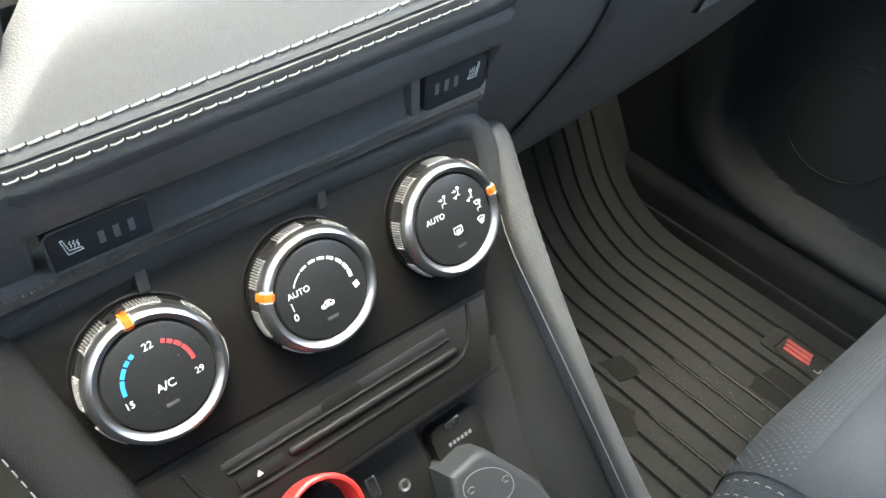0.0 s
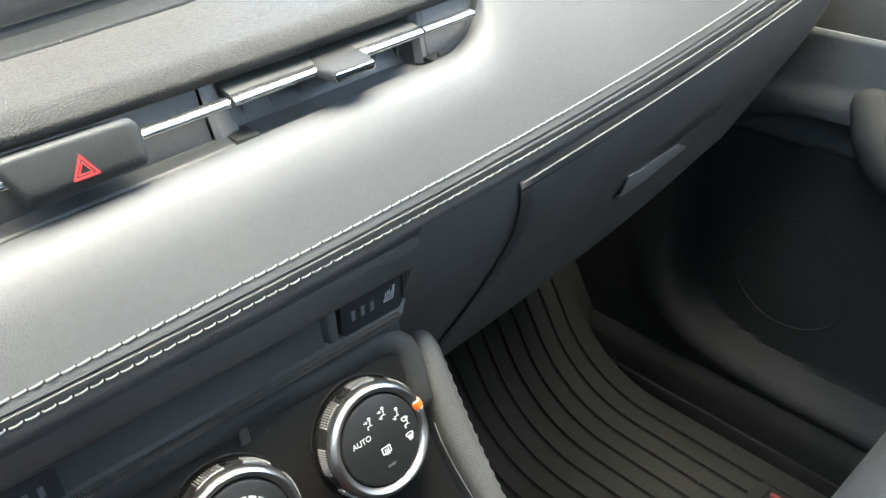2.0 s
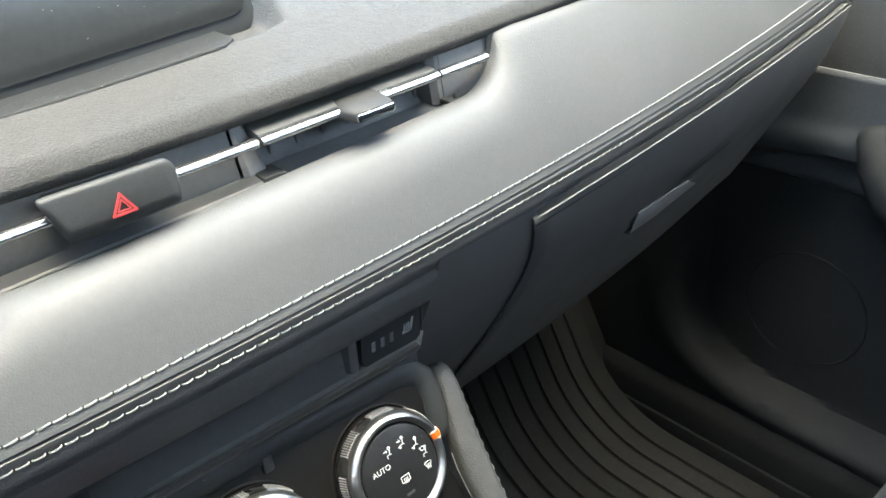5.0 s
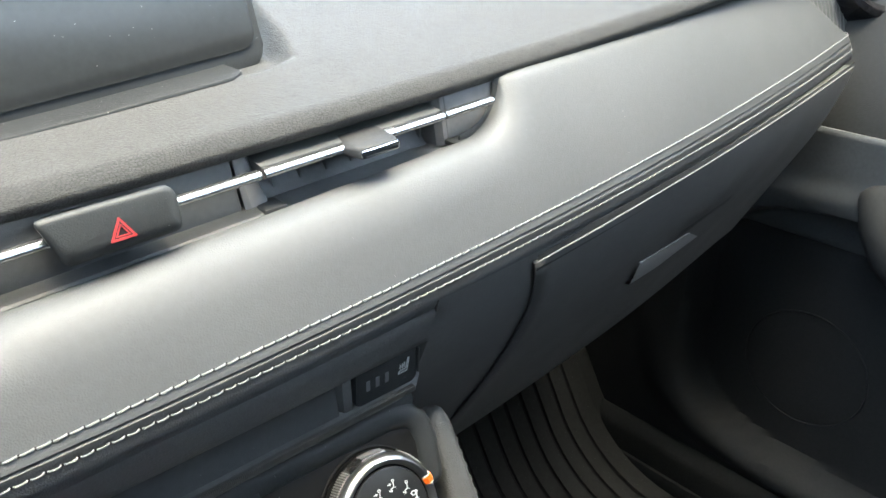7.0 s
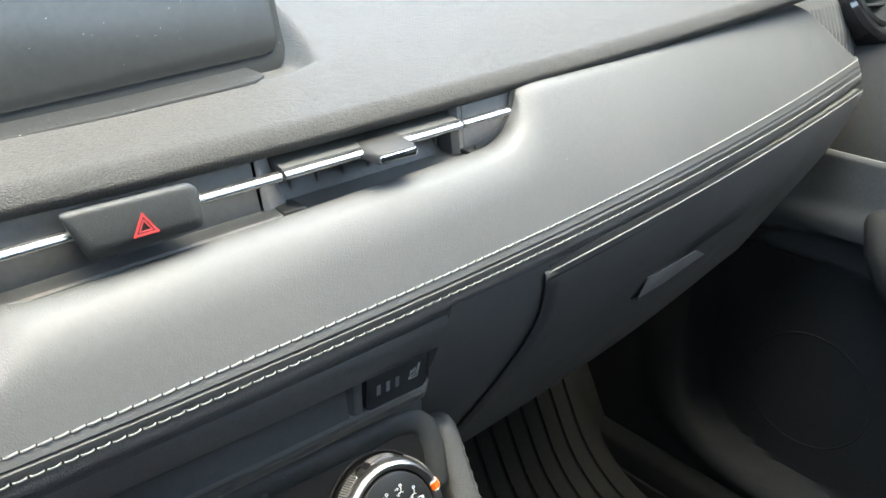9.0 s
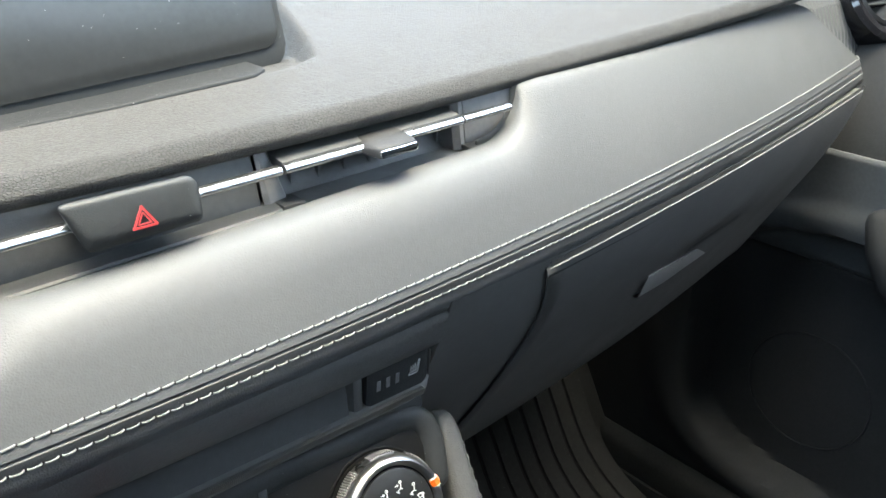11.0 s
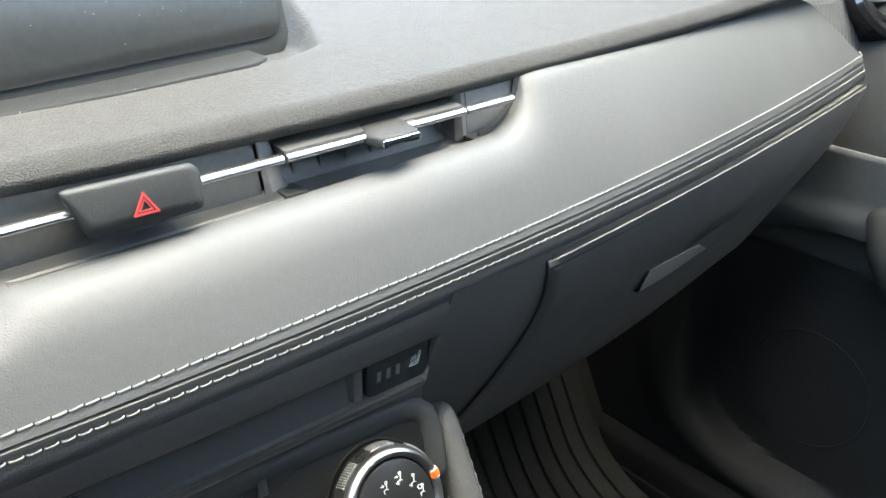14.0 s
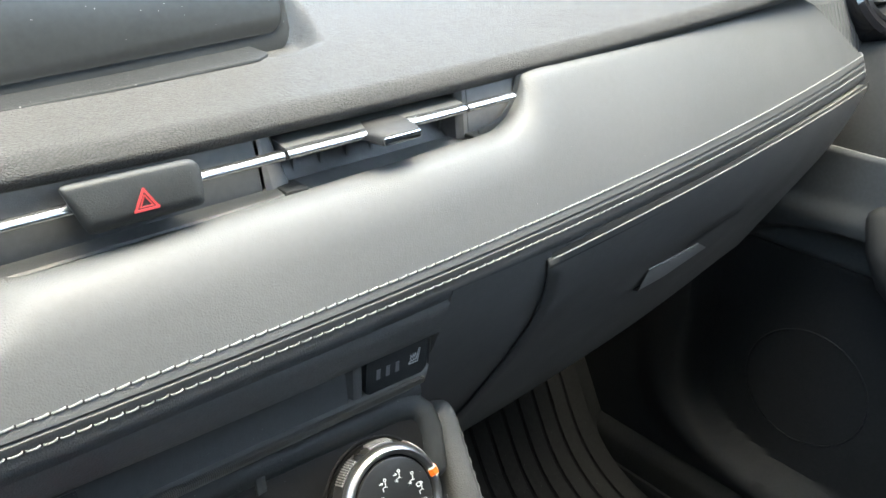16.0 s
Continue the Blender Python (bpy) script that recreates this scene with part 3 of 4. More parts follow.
# ---- screen ----
screen_thing = thing("touch_screen", "dusty dark centre display standing in the dash, switched off", "screen", at=pose(-0.02, 0.125, 0.75))
SC = Matrix.Translation((0, 0.1085, 0.7466)) @ pose(0, 0, 0, 0, 0, 4.0) @ pose(0, 0, 0, 78, 0, 0) @ pose(0, 0, 0, 0, 0, 2.9)
part("frame", plate(rounded(-0.175, 0.1010, -0.004, 0.135, 0.010), -0.008, 0.0, 0.0015), PLASTIC, screen_thing, at=SC)
part("glass", plate(rounded(-0.171, 0.0970, 0.0058, 0.131, 0.008), 0.0002, 0.0012, 0.0006), SCREEN, screen_thing, "dusty dark glass", at=SC)

# ---- glove box ----
glove = thing("glove_box", "closed matt black glove box lid under the dash", "glove box", at=pose(0.4, 0.06, 0.55))


def lid_left(z):
    k = min((0.645 - z) / 0.165, 1.1)
    return 0.1905 + 0.085 * k - 0.083 * k * k


def lid_point(i, j, off):
    q = j / 20
    x_guess = 0.19 + 0.45 * i
    zb = 0.398 + 0.085 * smoothstep(0.33, 0.62, x_guess)
    ztop = z_lid(x_guess)
    z = mixv(ztop, zb, q)
    x0 = lid_left(z)
    x1 = 0.640 - 0.012 * q * q
    x = mixv(x0, x1, i)
    return Vector((x, lower_face(x, z) + off, mixv(z_lid(x), zb, q)))


NI = 30
front = [[lid_point(i / NI, j, -0.0014 + (0.0004 if j == 0 else 0)) for i in range(NI + 1)] for j in range(21)]
lip = [[p + Vector((0, 0.0016, 0.0009)) for p in front[0]], [p + Vector((0, 0.012, -0.001)) for p in front[0]]]
low = [[p + Vector((0, dy, dz)) for p in front[-1]] for dy, dz in ((0.006, -0.002), (0.018, 0.002))]
bm = loft(lip[::-1] + front + low)
lid = part("lid", bm, LOWER, glove, angle=35)
solid = lid.modifiers.new("thick", "SOLIDIFY")
solid.thickness, solid.offset = 0.0016, 0.0
upper = [(0.3490, 0.5725), (0.374, 0.5710), (0.400, 0.5697), (0.4250, 0.5688)]
lower = [(0.3540, 0.5490), (0.392, 0.5478), (0.4233, 0.5530), (0.4490, 0.5560)]
bm = loft([[(x, lower_face(x, z) + o, z - d) for x, z in line] for line, o, d in ((upper, 0.008, 0.004), (upper, -0.0034, 0), (lower, -0.0062, 0), (lower, -0.0050, 0.0008), (lower, 0.008, 0.004))])
part("latch", bm, LATCHLIT, glove, "plastic release latch with a lightened face")
# flat dark sheet on the lid, painted as the shade of a finger recess
bm = loft([[(x, lower_face(x, z) - 0.0056, z) for x in (0.385, 0.41, 0.44, 0.462)] for z in (0.5800, 0.5840, 0.5872)])
for v in bm.verts:
    v.co.z += (v.co.x - 0.385) * 0.10
    v.co.y = lower_face(v.co.x, v.co.z) - 0.0054
part("latch_shade", bm, PLASTIC, glove, "dark sheet for the shade of a finger recess")

# ---- round vent at the dash end ----
rv = thing("round_vent", "round gloss black air vent at the dash end", "air vent", at=pose(0.715, 0.10, 0.705))
RV = Matrix.Translation((0.738, 0.088, 0.742)) @ pose(0, 0, 0, 62, 0, -20) @ Matrix.Scale(1.15, 4)
part("ring", lathe([(0.036, -0.02), (0.037, 0.002), (0.040, 0.006), (0.045, 0.007), (0.049, 0.004), (0.050, -0.02)], 48), GLOSS, rv, at=RV)
part("inner_ring", lathe([(0.028, -0.02), (0.029, 0.0), (0.031, 0.002), (0.033, 0.0), (0.034, -0.02)], 40), SMOKE, rv, at=RV)
part("cup", lathe([(0.0, -0.03), (0.03, -0.022), (0.037, -0.004)], 32), DARK, rv, at=RV)
for i in range(3):
    part("louvre", box(-0.028, 0.028, -0.013 + 0.012 * i, -0.011 + 0.012 * i, -0.018, -0.004), PLASTIC, rv, at=RV)

# ---- climate panel ----
A35 = radians(35)
U, V, N3 = Vector((1, 0, 0)), Vector((0, math.sin(A35), math.cos(A35))), Vector((0, -math.cos(A35), math.sin(A35)))
FM = Matrix((U, V, N3)).transposed().to_4x4()
FM.translation = (0, 0, 0.55)


def fascia_at(u, v, h):
    return FM @ Matrix.Translation((u, v, h))


A27 = radians(27)
FK = Matrix((U, Vector((0, math.sin(A27), math.cos(A27))), Vector((0, -math.cos(A27), math.sin(A27))))).transposed().to_4x4()
FK.translation = (0, 0, 0.55)
climate = thing("climate_panel", "satin black climate control panel in the centre console", "control panel", at=fascia_at(0, 0, -0.03))
outline = [(-0.112, -0.0440), (0.094, -0.0500), (0.106, -0.030), (0.1125, 0.0), (0.1165, 0.020), (0.1155, 0.0285), (0.110, 0.0345), (0.100, 0.0372), (-0.105, 0.0420), (-0.119, 0.040), (-0.122, 0.030)]
part("fascia", plate(outline, -0.030, -0.0160, 0.0025, 3), SATIN, climate, at=FK)
# the raised brow above the knobs
brow = [(-0.1195, 0.0365), (-0.06, 0.0385), (0.0, 0.0372), (0.06, 0.0358), (0.100, 0.0345), (0.1085, 0.0315), (0.1135, 0.0255), (0.1150, 0.015), (0.1115, -0.004)]
part("brow", tube([(u + 0.0035 * smoothstep(0.095, 0.113, u), v + 0.0042, -0.0190) for u, v in brow], 0.0062, 0.0080, seg=16, side=(0, 0, 1)), PLASTIC, climate, at=FK)
bm = loft([[(u, v, h) for u in (-0.124, -0.06, 0.0, 0.06, 0.118)] for v, h in ((0.0400, -0.0150), (0.044, -0.0142), (0.050, -0.0160), (0.056, -0.024))])
part("cove", bm, PLASTIC, climate, at=FK)
for u in (-0.0655, 0.0205):
    part("brow_step", plate([(u - 0.0035, 0.0300), (u + 0.0015, 0.0300), (u + 0.003, 0.0405), (u - 0.002, 0.0405)], -0.0162, -0.0135, 0.0006), PLASTIC, climate, at=FK)
for c in (-0.077, 0.0, 0.077):
    part("knob_socket", lathe([(0.0, -0.0157), (0.0304, -0.0157), (0.0310, -0.0153), (0.0317, -0.0157), (0.0319, -0.020)], 56), SATIN, climate, at=FK @ Matrix.Translation((c, 0, 0)))


rows = []
for q in (0.0, 0.35, 0.7, 1.0):
    line_ = []
    for k in (0.0, 0.25, 0.5, 0.75, 1.0):
        a_ = FK @ Vector((mixv(-0.112, 0.094, k), mixv(-0.0432, -0.0492, k), -0.0182))
        b_ = FM @ Vector((mixv(-0.110, 0.0935, k), mixv(-0.0452, -0.0502, k), -0.0243))
        line_.append(a_.lerp(b_, q))
    rows.append(line_)
part("seam_strip", loft(rows), SATIN, climate)


# ---- the knobs ----
studs = bmesh.new()
for h0, h1 in ((-0.0142, -0.0120), (-0.0114, -0.0092), (-0.0086, -0.0064)):
    loft([[(rad - 0.0010, -0.00036, h), (rad, -0.00026, h), (rad, 0.00026, h), (rad - 0.0010, 0.00036, h)] for rad, h in ((0.0306 - 0.064 * (h0 + 0.0142), h0), (0.0306 - 0.064 * (h1 + 0.0142), h1))], caps=True, bm=studs)
RIB = finish(studs, KNURL, smooth=False)

def knob(u, name_label, pointer, legends):
    at = FK @ Matrix.Translation((u, 0, 0))
    low = at @ Matrix.Diagonal((1, 1, 0.74, 1))
    k = thing("control_knob", name_label, "knob", "climate knobs", at=at)
    part("base", lathe([(0.0, -0.0215), (0.0296, -0.0215), (0.0300, -0.0200), (0.0299, -0.0168), (0.0294, -0.0160)], 56), SATIN, k, at=low)
    part("skirt", lathe([(0.0292, -0.0165), (0.0296, -0.0150), (0.0291, -0.0058), (0.0286, -0.0040)], 64), SMOKE, k, "dark chrome skirt", at=low)
    part("bright_ring", lathe([(0.0287, -0.0045), (0.0290, -0.0034), (0.0285, -0.0014), (0.0274, 0.0004), (0.0260, 0.0010), (0.0247, 0.0005), (0.0236, -0.0009), (0.0231, -0.0025)], 72), RINGMETAL, k, "satin chrome ring", at=at)
    part("groove", lathe([(0.0236, -0.0014), (0.0227, -0.0022), (0.0221, -0.0012)], 56), DARK, k, at=at)
    face = part("face", lathe([(0.0, -0.0002), (0.0213, -0.0002), (0.0221, -0.0006), (0.0224, -0.0018)], 56), FACE, k, at=at)
    # ribbed grips, with plain gaps between
    for s in range(8):
        a0 = pointer + 12 + s * 45
        grip = part("ribbed_grip", lathe([(0.0292, -0.0150), (0.0299, -0.0146), (0.0294, -0.0062), (0.0287, -0.0056)], 8, a0 + 0.5, a0 + 28.5), SMOKE, k, "bright ribbed grip", at=low)
        for r in range(11):
            part("rib", RIB, KNURL, grip, at=low @ Matrix.Rotation(radians(a0 + 2.1 + r * 2.45), 4, "Z"))
    # pointer over the ring
    pa = radians(pointer)
    ptr = tube([(0.0236, 0, -0.0004), (0.0252, 0, 0.0009), (0.0272, 0, 0.0007), (0.0287, 0, -0.0016), (0.0293, 0, -0.0042)], 0.0018, 0.0009, seg=8, side=(0, 1, 0), power=5, ends=False)
    part("pointer", ptr, ORANGE, k, "orange pointer", at=at @ Matrix.Rotation(pa, 4, "Z"))
    for s in (-1, 1):
        part("pointer_edge", tube([(0.0240, 0.0022 * s, 0.0000), (0.0256, 0.0022 * s, 0.0012), (0.0274, 0.0022 * s, 0.0008), (0.0288, 0.0022 * s, -0.0018)], 0.0004, 0.0004, seg=6, side=(0, 1, 0)), WHITE, k, at=at @ Matrix.Rotation(pa, 4, "Z"))
    H = 0.0001
    for kind_, mat_, *a in legends:
        if kind_ == "text":
            me = lettering(*a, H + 0.0001)
            me.materials.append(mat_)
            part("legend", me, mat_, face, at=at)
        elif kind_ == "arc":
            part("scale_mark", arc_slab(*a, H - 0.0004, H + 0.0001), mat_, face, at=at, smooth=False)
        elif kind_ == "line":
            bm_ = bmesh.new()
            for pts in a[1:]:
                stroke(pts, a[0], H - 0.0004, H + 0.0001, bm=bm_)
            part("symbol", bm_, mat_, face, at=at, smooth=False)
    return k


def moved(strokes, x, y, s=1.0):
    return [[(x + px_ * s, y + py_ * s) for px_, py_ in st_] for st_ in strokes]


def circle(cx, cy, r, n=8):
    return [(cx + r * math.cos(2 * math.pi * i / n), cy + r * math.sin(2 * math.pi * i / n)) for i in range(n + 1)]


MM = 0.001
SEATED = [circle(0.6, 2.0, 0.55), [(0.6, 1.0), (0.2, -0.6), (-1.2, -0.9), (-1.2, -2.0)], [(0.2, -0.6), (0.9, -1.0)]]
ARROW_UP = [[(-2.2, 1.2), (-0.8, 1.2)], [(-1.2, 1.6), (-0.7, 1.2), (-1.2, 0.8)]]
ARROW_DOWN = [[(-2.2, -1.2), (-1.0, -1.6)], [(-1.4, -1.0), (-1.0, -1.6), (-1.7, -1.7)]]
SHIELD = [[(-1.9, 1.0), (-0.9, 1.5), (0.9, 1.5), (1.9, 1.0), (1.0, -0.9), (-1.0, -0.9), (-1.9, 1.0)]]
WAVES = [[(-0.8, -1.8), (-0.6, -1.1), (-0.9, -0.4), (-0.6, 0.4)], [(0.0, -1.8), (0.2, -1.1), (-0.1, -0.4), (0.2, 0.4)], [(0.8, -1.8), (1.0, -1.1), (0.7, -0.4), (1.0, 0.4)]]
REAR = [[(-2.0, 1.4), (2.0, 1.4), (2.0, -1.1), (-2.0, -1.1), (-2.0, 1.4)]]
CAR = [[(-3.2, -1.3), (-3.3, -0.3), (-1.8, 0.1), (-0.7, 1.3), (1.6, 1.3), (2.4, 0.2), (3.3, 0.0), (3.2, -1.3), (-3.2, -1.3)], [(-0.6, 0.5), (1.0, 0.5), (0.4, 0.9)], [(-0.6, -0.3), (1.0, -0.3)], circle(-1.8, -1.3, 0.5), circle(1.9, -1.3, 0.5)]
FAN = [circle(-0.9, 0.5, 0.5), circle(0.5, 1.0, 0.5), circle(-0.5, -1.0, 0.5), circle(1.0, -0.5, 0.5), [(-0.6, 0.3), (0.6, -0.3)], [(-0.3, -0.6), (0.3, 0.6)]]

temp = [("text", WHITE, "22", 0.0044, 0.0003, 0.0140), ("text", WHITE, "15", 0.0040, -0.0148, -0.0050), ("text", WHITE, "29", 0.0040, 0.0150, -0.0050), ("text", WHITE, "A/C", 0.0049, 0.0006, -0.0045)]
temp += [("arc", BLUE, 0.0138, 0.0155, a, b) for a, b in ((-178, -203), (-206, -222), (-225.5, -235), (-238.5, -246))]
temp += [("arc", RED, 0.0138, 0.0155, a, b) for a, b in ((67, 61), (57.5, 49), (46, 34), (31, 2))]
temp += [("line", FAINT, 0.0013, [(-0.0018, -0.0128), (0.0022, -0.0128)])]
fanl = [("text", WHITE, "AUTO", 0.0040, -0.0112, 0.0042), ("text", WHITE, "0", 0.0046, -0.0160, -0.0058)]
fanl += [("arc", WHITE, 0.0140, 0.0140 + 0.0009 + 0.00013 * i, a + 6, a - 7) for i, a in enumerate((112, 93, 75, 57, 39, 22, 6))]
fanl += [("arc", WHITE, 0.0142, 0.0146, 150, 122), ("arc", WHITE, 0.0158, 0.0162, 190, 176)]
fanl += [("line", WHITE, 0.00055, *moved(FAN, 0.0160, -0.0047, MM * 0.9)), ("line", WHITE, 0.00034, *moved(CAR, -0.0002, -0.0066, MM * 0.95)), ("line", FAINT, 0.0013, [(-0.0018, -0.0138), (0.0022, -0.0138)])]
modes = [("text", WHITE, "AUTO", 0.0040, -0.0110, 0.0046)]
modes += [("line", WHITE, 0.00034, *moved(SEATED + ARROW_UP, -0.0036, 0.0108, MM * 1.2)), ("line", WHITE, 0.00034, *moved(SEATED + ARROW_UP + ARROW_DOWN, 0.0052, 0.0118, MM * 1.2)),
          ("line", WHITE, 0.00034, *moved(SEATED + ARROW_DOWN, 0.0122, 0.0076, MM * 1.2)), ("line", WHITE, 0.00034, *moved(SEATED, 0.0158, 0.0008, MM * 1.2), *moved(SHIELD, 0.0150, 0.0028, MM * 0.8)),
          ("line", WHITE, 0.00024, *moved(SHIELD + WAVES, 0.0150, -0.0062, MM * 1.15)), ("line", WHITE, 0.00024, *moved(REAR + WAVES, 0.0, -0.0057, MM * 1.25)), ("line", FAINT, 0.0013, [(-0.0020, -0.0138), (0.0018, -0.0138)])]
knob(-0.077, "round temperature knob with blue and red scale and chrome ring", 96, temp)
knob(0.0, "round fan speed knob with white scale and chrome ring", 161, fanl)
knob(0.077, "round air direction knob with white symbols and chrome ring", 12, modes)

# ---- disc player below the knobs ----
disc = thing("disc_player", "satin black disc slot panel with an eject button", "car stereo", at=fascia_at(0, -0.065, -0.03))
part("panel", plate([(-0.104, -0.089), (0.080, -0.089), (0.090, -0.062), (0.0935, -0.0495), (-0.110, -0.0445)], -0.036, -0.0240, 0.0015), SATIN, disc, at=FM)
path = [(-0.0835, -0.050), (-0.081, -0.060), (-0.076, -0.0705), (-0.071, -0.0735), (-0.05, -0.0742), (0.0, -0.0748), (0.058, -0.0750), (0.0665, -0.0735), (0.0725, -0.068), (0.077, -0.058), (0.0795, -0.0495)]
part("surround", tube([(u, v, -0.0238) for u, v in path], 0.0011, 0.0012, seg=8, side=(0, 0, 1)), SATIN, disc, at=FM)
part("slot", box(-0.068, 0.062, -0.0585, -0.0545, -0.030, -0.0236, 0.0008), DARK, disc, at=FM)
part("slot_lip", tube([(u, -0.0602 - (u + 0.066) * 0.004, -0.0235) for u in (-0.066, -0.03, 0.0, 0.03, 0.061)], 0.0012, 0.0010, seg=8, side=(0, 0, 1)), SATIN, disc, at=FM)
part("lower_ridge", tube([(u, -0.0672 - (u + 0.04) * 0.012, -0.0235) for u in (-0.036, -0.01, 0.02, 0.045, 0.062)], 0.0022, 0.0024, seg=10, side=(0, 0, 1)), SATIN, disc, at=FM)
part("finger_notch", lathe([(0.0, -0.0228), (0.007, -0.0230), (0.0082, -0.0236)], 24), GROOVE, disc, at=FM @ Matrix.Translation((-0.004, -0.0572, 0)) @ Matrix.Diagonal((1.4, 0.6, 1, 1)))
button = part("eject_button", plate(rounded(-0.0645, -0.0405, -0.0705, -0.0645, 0.001), -0.025, -0.0222, 0.0006), SATIN, disc, at=FM)
part("eject_mark", plate([(-0.0556, -0.0684), (-0.0524, -0.0684), (-0.0540, -0.0656)], -0.0226, -0.0220), WHITE, button, at=FM, smooth=False)

# ---- console pocket ----
console = thing("centre_console", "black centre console with padded knee rails and an open pocket", "console", at=fascia_at(0, -0.13, -0.06))
part("pocket_back", plate([(-0.112, -0.26), (0.114, -0.26), (0.108, -0.084), (-0.108, -0.084)], -0.075, -0.0490), DARK, console, at=FM)
part("pocket_roof", box(-0.104, 0.087, -0.0935, -0.0885, -0.06, -0.0255, 0.0015), SATIN, console, at=FM)
bm = loft([[(mixv(u0, u1, w), v, h) for w, h in ((0, -0.10), (0, -0.064), (0.12, -0.053), (0.5, -0.043), (1.0, -0.033))] for u0, u1, v in ((0.1130, 0.1290, 0.034), (0.110, 0.1246, 0.0), (0.1060, 0.1202, -0.04), (0.0960, 0.1240, -0.09), (0.086, 0.1290, -0.15), (0.080, 0.138, -0.25), (0.078, 0.142, -0.31))])
part("side_wall", bm, WALLSKIN, console, "grained black side wall", at=FM)
bm = loft([[(-0.104 - 0.012 * w, v, h) for w, h in ((0, -0.10), (0, -0.040), (0.3, -0.032), (1.0, -0.026))] for v in (0.035, 0.0, -0.08, -0.25)])
part("side_wall", bm, RAILSHADED, console, at=FM)


def rail_edges(q):
    """The padded rail's inner and outer edge."""
    q = max(q, 0.0)
    return 0.119 + 0.010 * max(0.0, 1 - q / 0.2) ** 1.5 + 0.031 * max(q - 0.15, 0), 0.1465 - 0.045 * q + 0.074 * q * q


def rail_point(q, a, k=1.0):
    xl, xr = rail_edges(q)
    c, d = math.cos(a), math.sin(a)
    c, d = math.copysign(abs(c) ** 0.7, c), math.copysign(abs(d) ** 0.7, d)
    n = Vector((0, -0.803, 0.595))
    return Vector((0.5 * (xl + xr) + 0.5 * (xr - xl) * c * k, mixv(0.043, -0.180, q), mixv(0.553, 0.252, q) + 0.004 * math.sin(math.pi * max(q, 0)))) + n * (0.0120 * d * k)


rail = [(sum(rail_edges(i / 14)) / 2, mixv(0.043, -0.180, i / 14), mixv(0.553, 0.252, i / 14)) for i in range(15)]
rings = [(-0.014, 0.25), (-0.011, 0.55), (-0.003, 0.78), (0.010, 0.93), (0.026, 1.0)] + [(0.06 + 0.94 * i / 22, 1.0) for i in range(23)]
bm = loft([[rail_point(q, 2 * math.pi * j / 24, k) for j in range(24)] for q, k in rings], close_u=True, caps=True)
right_rail = part("knee_rail", bm, RAILSKIN, console, "padded knee rail with a stitched seam")
part("piping", tube([rail_point(0.12 + 0.8 * i / 30, 2.9, 1.01) for i in range(31)], 0.0004, seg=6, side=(0, 1, 0)), VENTGREY, right_rail, "thin grey piping")
part("rail_body", loft([[(x, p[1] + dy, p[2] + dz) for x, dy, dz in ((p[0] - 0.003, 0.006, -0.006), (p[0] - 0.003, 0.10, -0.16), (p[0] + 0.004, 0.10, -0.16), (p[0] + 0.004, 0.006, -0.006))] for p in rail]), PLASTIC, console)
left_path = [(-0.133 + 0.036 * q, 0.050 - 0.21 * q, -0.016 - 0.004 * q) for q in [i / 12 for i in range(13)]]
left_rail = part("knee_rail", tube(left_path, 0.0150, 0.0120, seg=20, side=(1, 0, 0), power=2.6), RAILSHADED, console, at=FM)
for i in range(46):
    q = 0.05 + i * 0.0205
    a, b = rail_point(q, 0.42), rail_point(q + 0.01, 0.42)
    dx = (b - a).normalized()
    nz = (Vector((0.75, 0, 0)) + Vector((0, -0.803, 0.595)) * 0.66).normalized()
    dy = nz.cross(dx).normalized()
    part("stitch", stitch_mesh, THREAD, right_rail, at=Matrix.Translation(a + nz * 0.0004) @ Matrix((dx, dy, dx.cross(dy))).transposed().to_4x4() @ Matrix.Diagonal((0.75, 0.7, 0.7, 1)))
for i in range(34):
    q = 0.05 + i * 0.026
    a = FM @ Vector((-0.133 + 0.036 * q - 0.0142, 0.050 - 0.21 * q, -0.010 - 0.004 * q))
    part("stitch", stitch_mesh, THREAD, left_rail, at=Matrix.Translation(a) @ FM.to_3x3().to_4x4() @ pose(0, 0, 0, 0, 0, -81) @ Matrix.Diagonal((0.72, 0.7, 0.7, 1)))

usb = thing("usb_panel", "small black panel with a metal socket and an audio jack", "socket panel", at=fascia_at(0.0, -0.13, -0.045))
part("plate", plate(rounded(-0.036, 0.0345, -0.175, -0.1005, 0.006), -0.050, -0.0445, 0.001), SATIN, usb, at=FM)
part("usb_port", plate(rounded(-0.0042, 0.0022, -0.1240, -0.1115, 0.001), -0.046, -0.0436, 0.0005), METAL, usb, "bright metal socket", at=FM)
part("usb_opening", plate(rounded(-0.0030, 0.0010, -0.1228, -0.1127, 0.0006), -0.046, -0.0433), DARK, usb, at=FM)
part("audio_jack", lathe([(0.0016, -0.048), (0.0019, -0.0436), (0.0032, -0.0432), (0.0036, -0.0445)], 20), METAL, usb, at=FM @ Matrix.Translation((0.0157, -0.1276, 0)))
part("audio_hole", lathe([(0.0, -0.0437), (0.0019, -0.0437)], 16), DARK, usb, at=FM @ Matrix.Translation((0.0157, -0.1276, 0)))
outlet = thing("outlet_cover", "black hinged power outlet cover with a notch", "socket cover", at=fascia_at(0.054, -0.125, -0.042))
flap = part("flap", plate(rounded(0.0385, 0.0725, -0.1500, -0.1080, 0.006), -0.049, -0.0405, 0.0016), SATIN, outlet, at=FM)
part("notch", box(0.0480, 0.0590, -0.1128, -0.1085, -0.0415, -0.0395, 0.0008), SMOKE, outlet, at=FM @ pose(0, 0, 0))
bm = bmesh.new()
